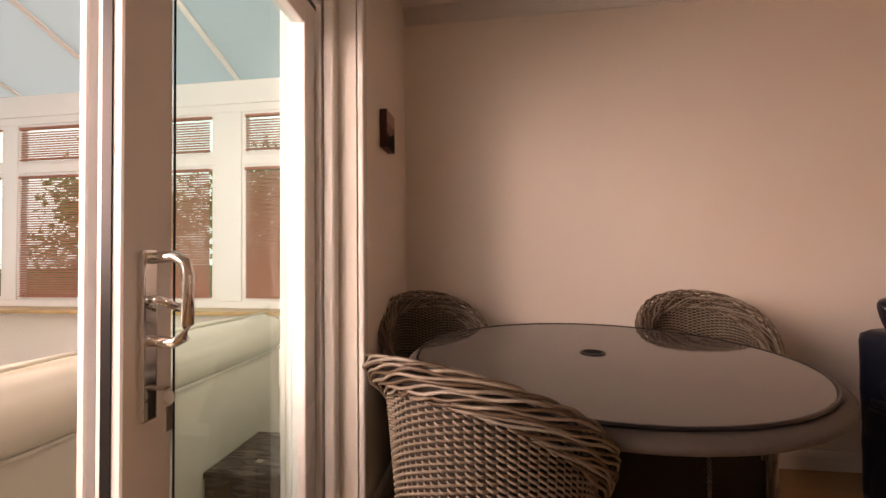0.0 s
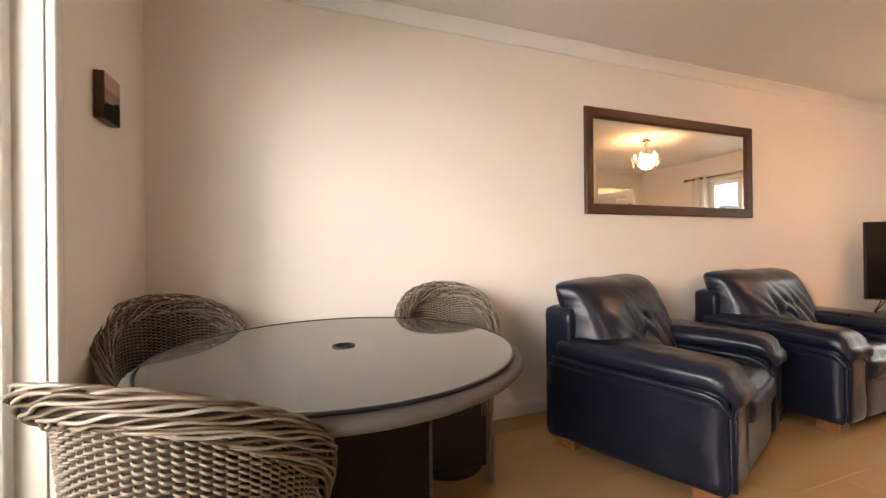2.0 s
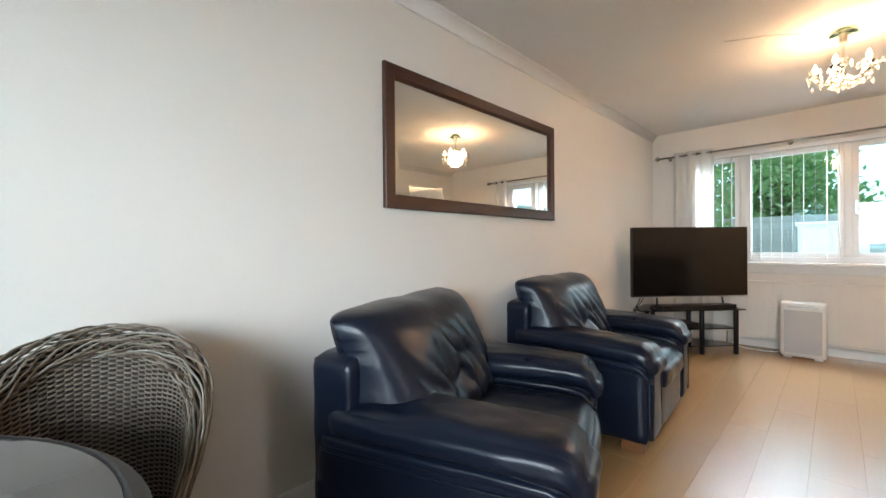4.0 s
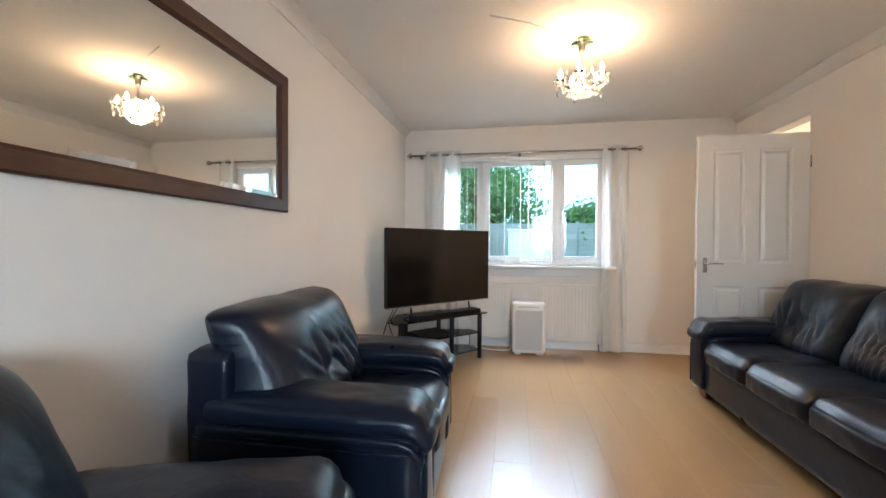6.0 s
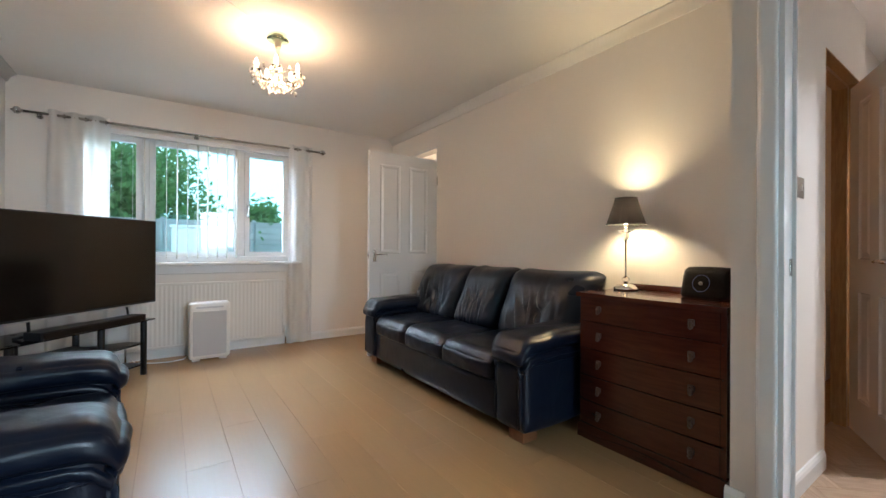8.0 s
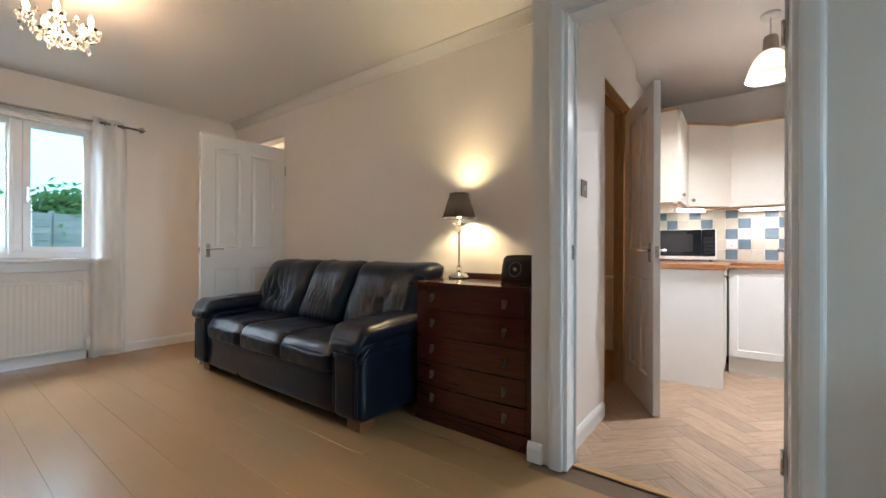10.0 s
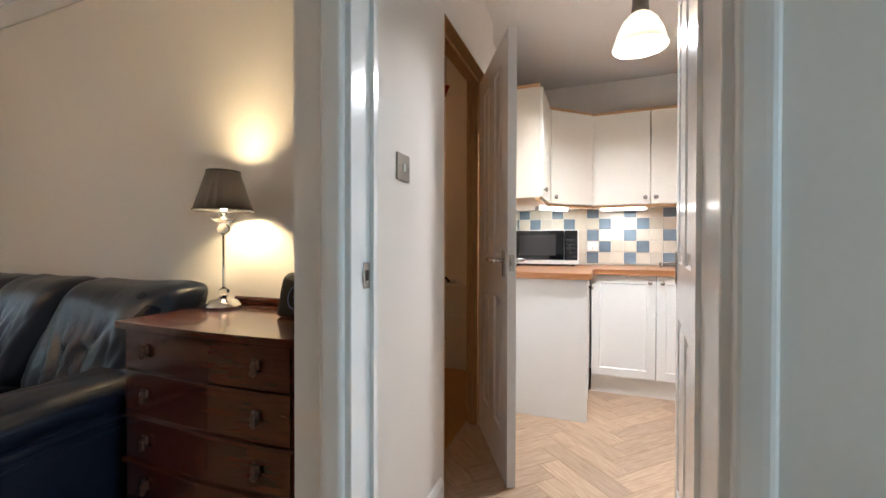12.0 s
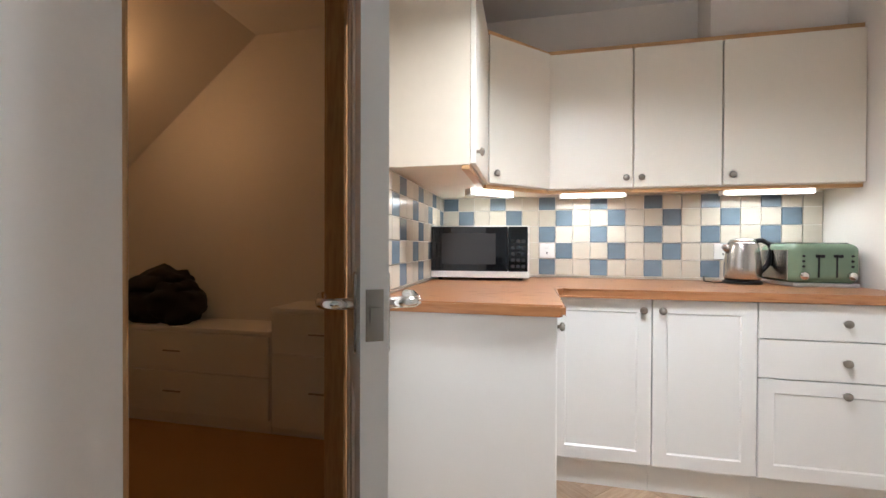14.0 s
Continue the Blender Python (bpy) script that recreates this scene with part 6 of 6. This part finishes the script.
for s in (-1, 1):
    part("arm", cushion(-0.90, s * 0.90 - 0.12, 0.05, -0.2, s * 0.90 + 0.12, 0.66, 0.08, 12, 0.01, 0.004), CREAM, cs, "", True)
sb = thing("storage_box", pose(-0.487, 2.36, 0), "low dark brown wooden storage box with metal lid catches", "box")
part("body", cuboid(-0.155, -0.17, 0.0, 0.155, 0.17, 0.225, None, 0.004, 1), BROWNBOX, sb)
part("lid", cuboid(-0.165, -0.18, 0.226, 0.165, 0.18, 0.25, None, 0.004, 2), BROWNBOX, sb)
for y in (-0.08, 0.10):
    part("catch", cuboid(0.02, y - 0.012, 0.2505, 0.05, y + 0.012, 0.2545, None, 0.001, 1), CHROME, sb)

# ---- outside ----
structure("ground", cuboid(-400, -400, -0.40, 400, 400, -0.25), GRASS, "lawn that runs out to the horizon")
b = bmesh.new()
ring = [[b.verts.new((3 + 95 * math.cos(2 * math.pi * i / 64), 95 * math.sin(2 * math.pi * i / 64), z)) for i in range(64)] for z in (-0.3, 75)]
for i in range(64):
    b.faces.new((ring[0][i], ring[0][(i + 1) % 64], ring[1][(i + 1) % 64], ring[1][i]))
structure("backdrop_sky", b, OVERCAST, "bright even overcast sky round the horizon", True)
fe = thing("garden_fence", None, "weathered grey garden fence of horizontal boards", "fence")
fb = mesh_of("board", cuboid(-0.012, 0, 0, 0.012, 2.0, 0.145, None, 0.003, 1), FENCE)
for k in range(-3, 4):
    y = k * 2.04
    part("post", cuboid(13.96, y - 0.06, -0.25, 14.06, y + 0.04, 1.80, None, 0.005, 1), FENCE, fe)
    for i in range(13):
        part("board", fb, None, fe, "", False, pose(13.94 - 0.012 * (i % 2), y, -0.2 + i * 0.15))
gs = thing("garden_store", pose(11.0, 1.42, -0.25), "white garden storage cabinet with a flat lid", "storage cabinet")
part("body", cuboid(0.0, -0.45, 0.0, 0.6, 0.45, 1.66, None, 0.01, 2), WHITEPLASTIC, gs)
part("lid", cuboid(-0.03, -0.48, 1.661, 0.63, 0.48, 1.72, None, 0.015, 2), WHITEPLASTIC, gs)
for s in (-1, 1):
    part("door", cuboid(-0.012, min(s * 0.005, s * 0.43), 0.06, -0.001, max(s * 0.005, s * 0.43), 1.62, None, 0.004, 1), WHITEPLASTIC, gs)


def tree(name, x, y, height, radius, leaves, seed, label, low=0.35):
    rng = random.Random(seed)
    root = thing(name, pose(x, y, -0.25), label, "tree")
    b = tube([(0, 0, 0), (0.05, 0.03, height * 0.3), (0.0, 0.08, height * 0.6), (0.06, 0.0, height * 0.92)], lambda t: 0.14 * (1 - 0.85 * t) + 0.01, 8)
    tips = []
    for i in range(16):
        z = height * (low + (0.9 - low) * i / 16)
        a = i * 2.4 + rng.random()
        r = radius * (0.55 + 0.5 * rng.random()) * math.sin(math.pi * min(1, (z / height - low + 0.12) / (1.08 - low))) ** 0.6
        tip = Vector((r * math.cos(a), r * math.sin(a), z + 0.3 * r))
        tube([(0, 0, z * 0.92), tip * 0.5 + Vector((0, 0, z * 0.5 * 0.9)), tip], lambda t: 0.04 * (1 - t) + 0.006, 5, b)
        tips += [tip, tip * 0.6 + Vector((0, 0, z * 0.4))]
    part("trunk", b, BARK, root, "brown trunk with limbs", True)
    verts, faces = [], []
    for i in range(leaves):
        c = rng.choice(tips)
        s = radius * 0.26
        p = c + Vector((rng.gauss(0, s), rng.gauss(0, s), rng.gauss(0, s * 0.8)))
        u = Vector((rng.uniform(-1, 1), rng.uniform(-1, 1), rng.uniform(-1, 1))).normalized()
        w = u.cross(Vector((rng.uniform(-1, 1), rng.uniform(-1, 1), rng.uniform(-1, 1)))).normalized()
        k = rng.uniform(0.07, 0.15)
        o = len(verts)
        verts += [p - u * k, p + w * k * 0.45, p + u * k, p - w * k * 0.45]
        faces.append((o, o + 1, o + 2, o + 3))
    me = bpy.data.meshes.new("crown")
    me.from_pydata(verts, [], faces)
    me.materials.append(LEAF)
    tagged(part("crown", me, None, root, "loose green leafy crown"), "", "", "", "stuff")
    return root


tree("garden_tree", 15.2, 4.4, 6.2, 2.3, 9000, 3, "tall leafy green tree beyond the fence", 0.16)
tree("garden_tree", 15.9, 2.35, 4.2, 1.35, 6000, 5, "leafy green tree beyond the fence", 0.2)
tree("garden_tree", 12.6, 4.3, 3.6, 1.1, 4500, 8, "leafy green tree beside the window", 0.12)
tree("garden_bush", 15.0, -0.3, 2.75, 0.75, 2500, 9, "rounded green bush behind the fence", 0.15)
tree("garden_tree", -4.4, 9.6, 3.6, 1.5, 3500, 12, "leafy green tree outside the conservatory", 0.15)
tree("garden_tree", -8.6, 9.4, 3.6, 1.5, 3000, 14, "leafy green tree outside the conservatory", 0.15)


def board_mesh(name, length, width, material, chamfer=0.0006):
    return mesh_of(name, cuboid(0, 0, -0.0055, length, width, 0.0, None, chamfer, 1), material)


random.seed(5)
PW = 0.192
full = board_mesh("plank", 1.284, PW - 0.0004, LAMINATE)
row, y = 0, -0.45
while y < 2.99:
    x = -0.02 - (row * 0.43) % 1.285
    while x < 6.66:
        x0, x1 = max(x, -0.02), min(x + 1.2845, 6.66)
        south = -0.37 if x0 > 2.70 else 0.06
        if x0 < 2.70 < x1 and y < -0.02:
            x0 = 2.71
            south = -0.37
        if x1 - x0 > 0.02 and y + PW > south - 0.08:
            key = round(x1 - x0, 3)
            y1 = min(y + PW, 3.0)
            y0 = max(y, south - 0.08)
            if key == 1.284 or key == 1.285:
                if y1 - y0 > PW - 0.01:
                    me = full
                else:
                    me = board_mesh("plank", 1.284, y1 - y0, LAMINATE)
            else:
                me = board_mesh("plank", x1 - x0 - 0.0008, y1 - y0 - 0.0008, LAMINATE)
            part("plank", me, None, floor, "", False, pose(x0, y0, 0))
        x += 1.285
    row, y = row + 1, y + PW

BW, BL = 0.115, 0.46
herr = board_mesh("block", BL - 0.001, BW - 0.001, HERRING, 0.001)
ca = math.cos(radians(45))
for i in range(-24, 25):
    for j in range(-8, 9):
        for turn in (0, 1):
            gx, gy = (i * BW + j * BL, i * BW - j * BL) if turn == 0 else (i * BW + j * BL + BL, i * BW - j * BL - BL + BW)
            cx, cy = (gx + BL / 2, gy + BW / 2) if turn == 0 else (gx + BW / 2, gy + BL / 2)
            px, py = 1.6 + ca * (cx - cy), -1.4 + ca * (cx + cy)
            if not (0.5 < px < 2.85 and -2.5 < py < 0.26):
                continue
            m = pose(1.6 + ca * (gx - gy), -1.4 + ca * (gx + gy), 0, 0, 0, 45)
            if turn:
                m = m @ pose(BW - 0.001, 0, 0, 0, 0, 90)
            if py > -0.26:
                b = cuboid(0, 0, -0.0055, BL - 0.001, BW - 0.001, 0.0, None, 0.001, 1)
                inv = m.inverted()
                bmesh.ops.bisect_plane(b, geom=b.verts[:] + b.edges[:] + b.faces[:], plane_co=inv @ Vector((1.6, -0.03, 0)), plane_no=(inv.to_3x3() @ Vector((0, 1, 0))), clear_outer=True)
                if not b.faces:
                    b.free()
                    continue
                part("block", mesh_of("block", b, HERRING), None, kitchen_floor, "", False, m)
            else:
                part("block", herr, None, kitchen_floor, "", False, m)
part("threshold_strip", cuboid(1.80, -0.045, -0.001, 2.55, -0.005, 0.006, None, 0.002, 1), TRIMWOOD, kitchen_floor, "oak threshold strip")
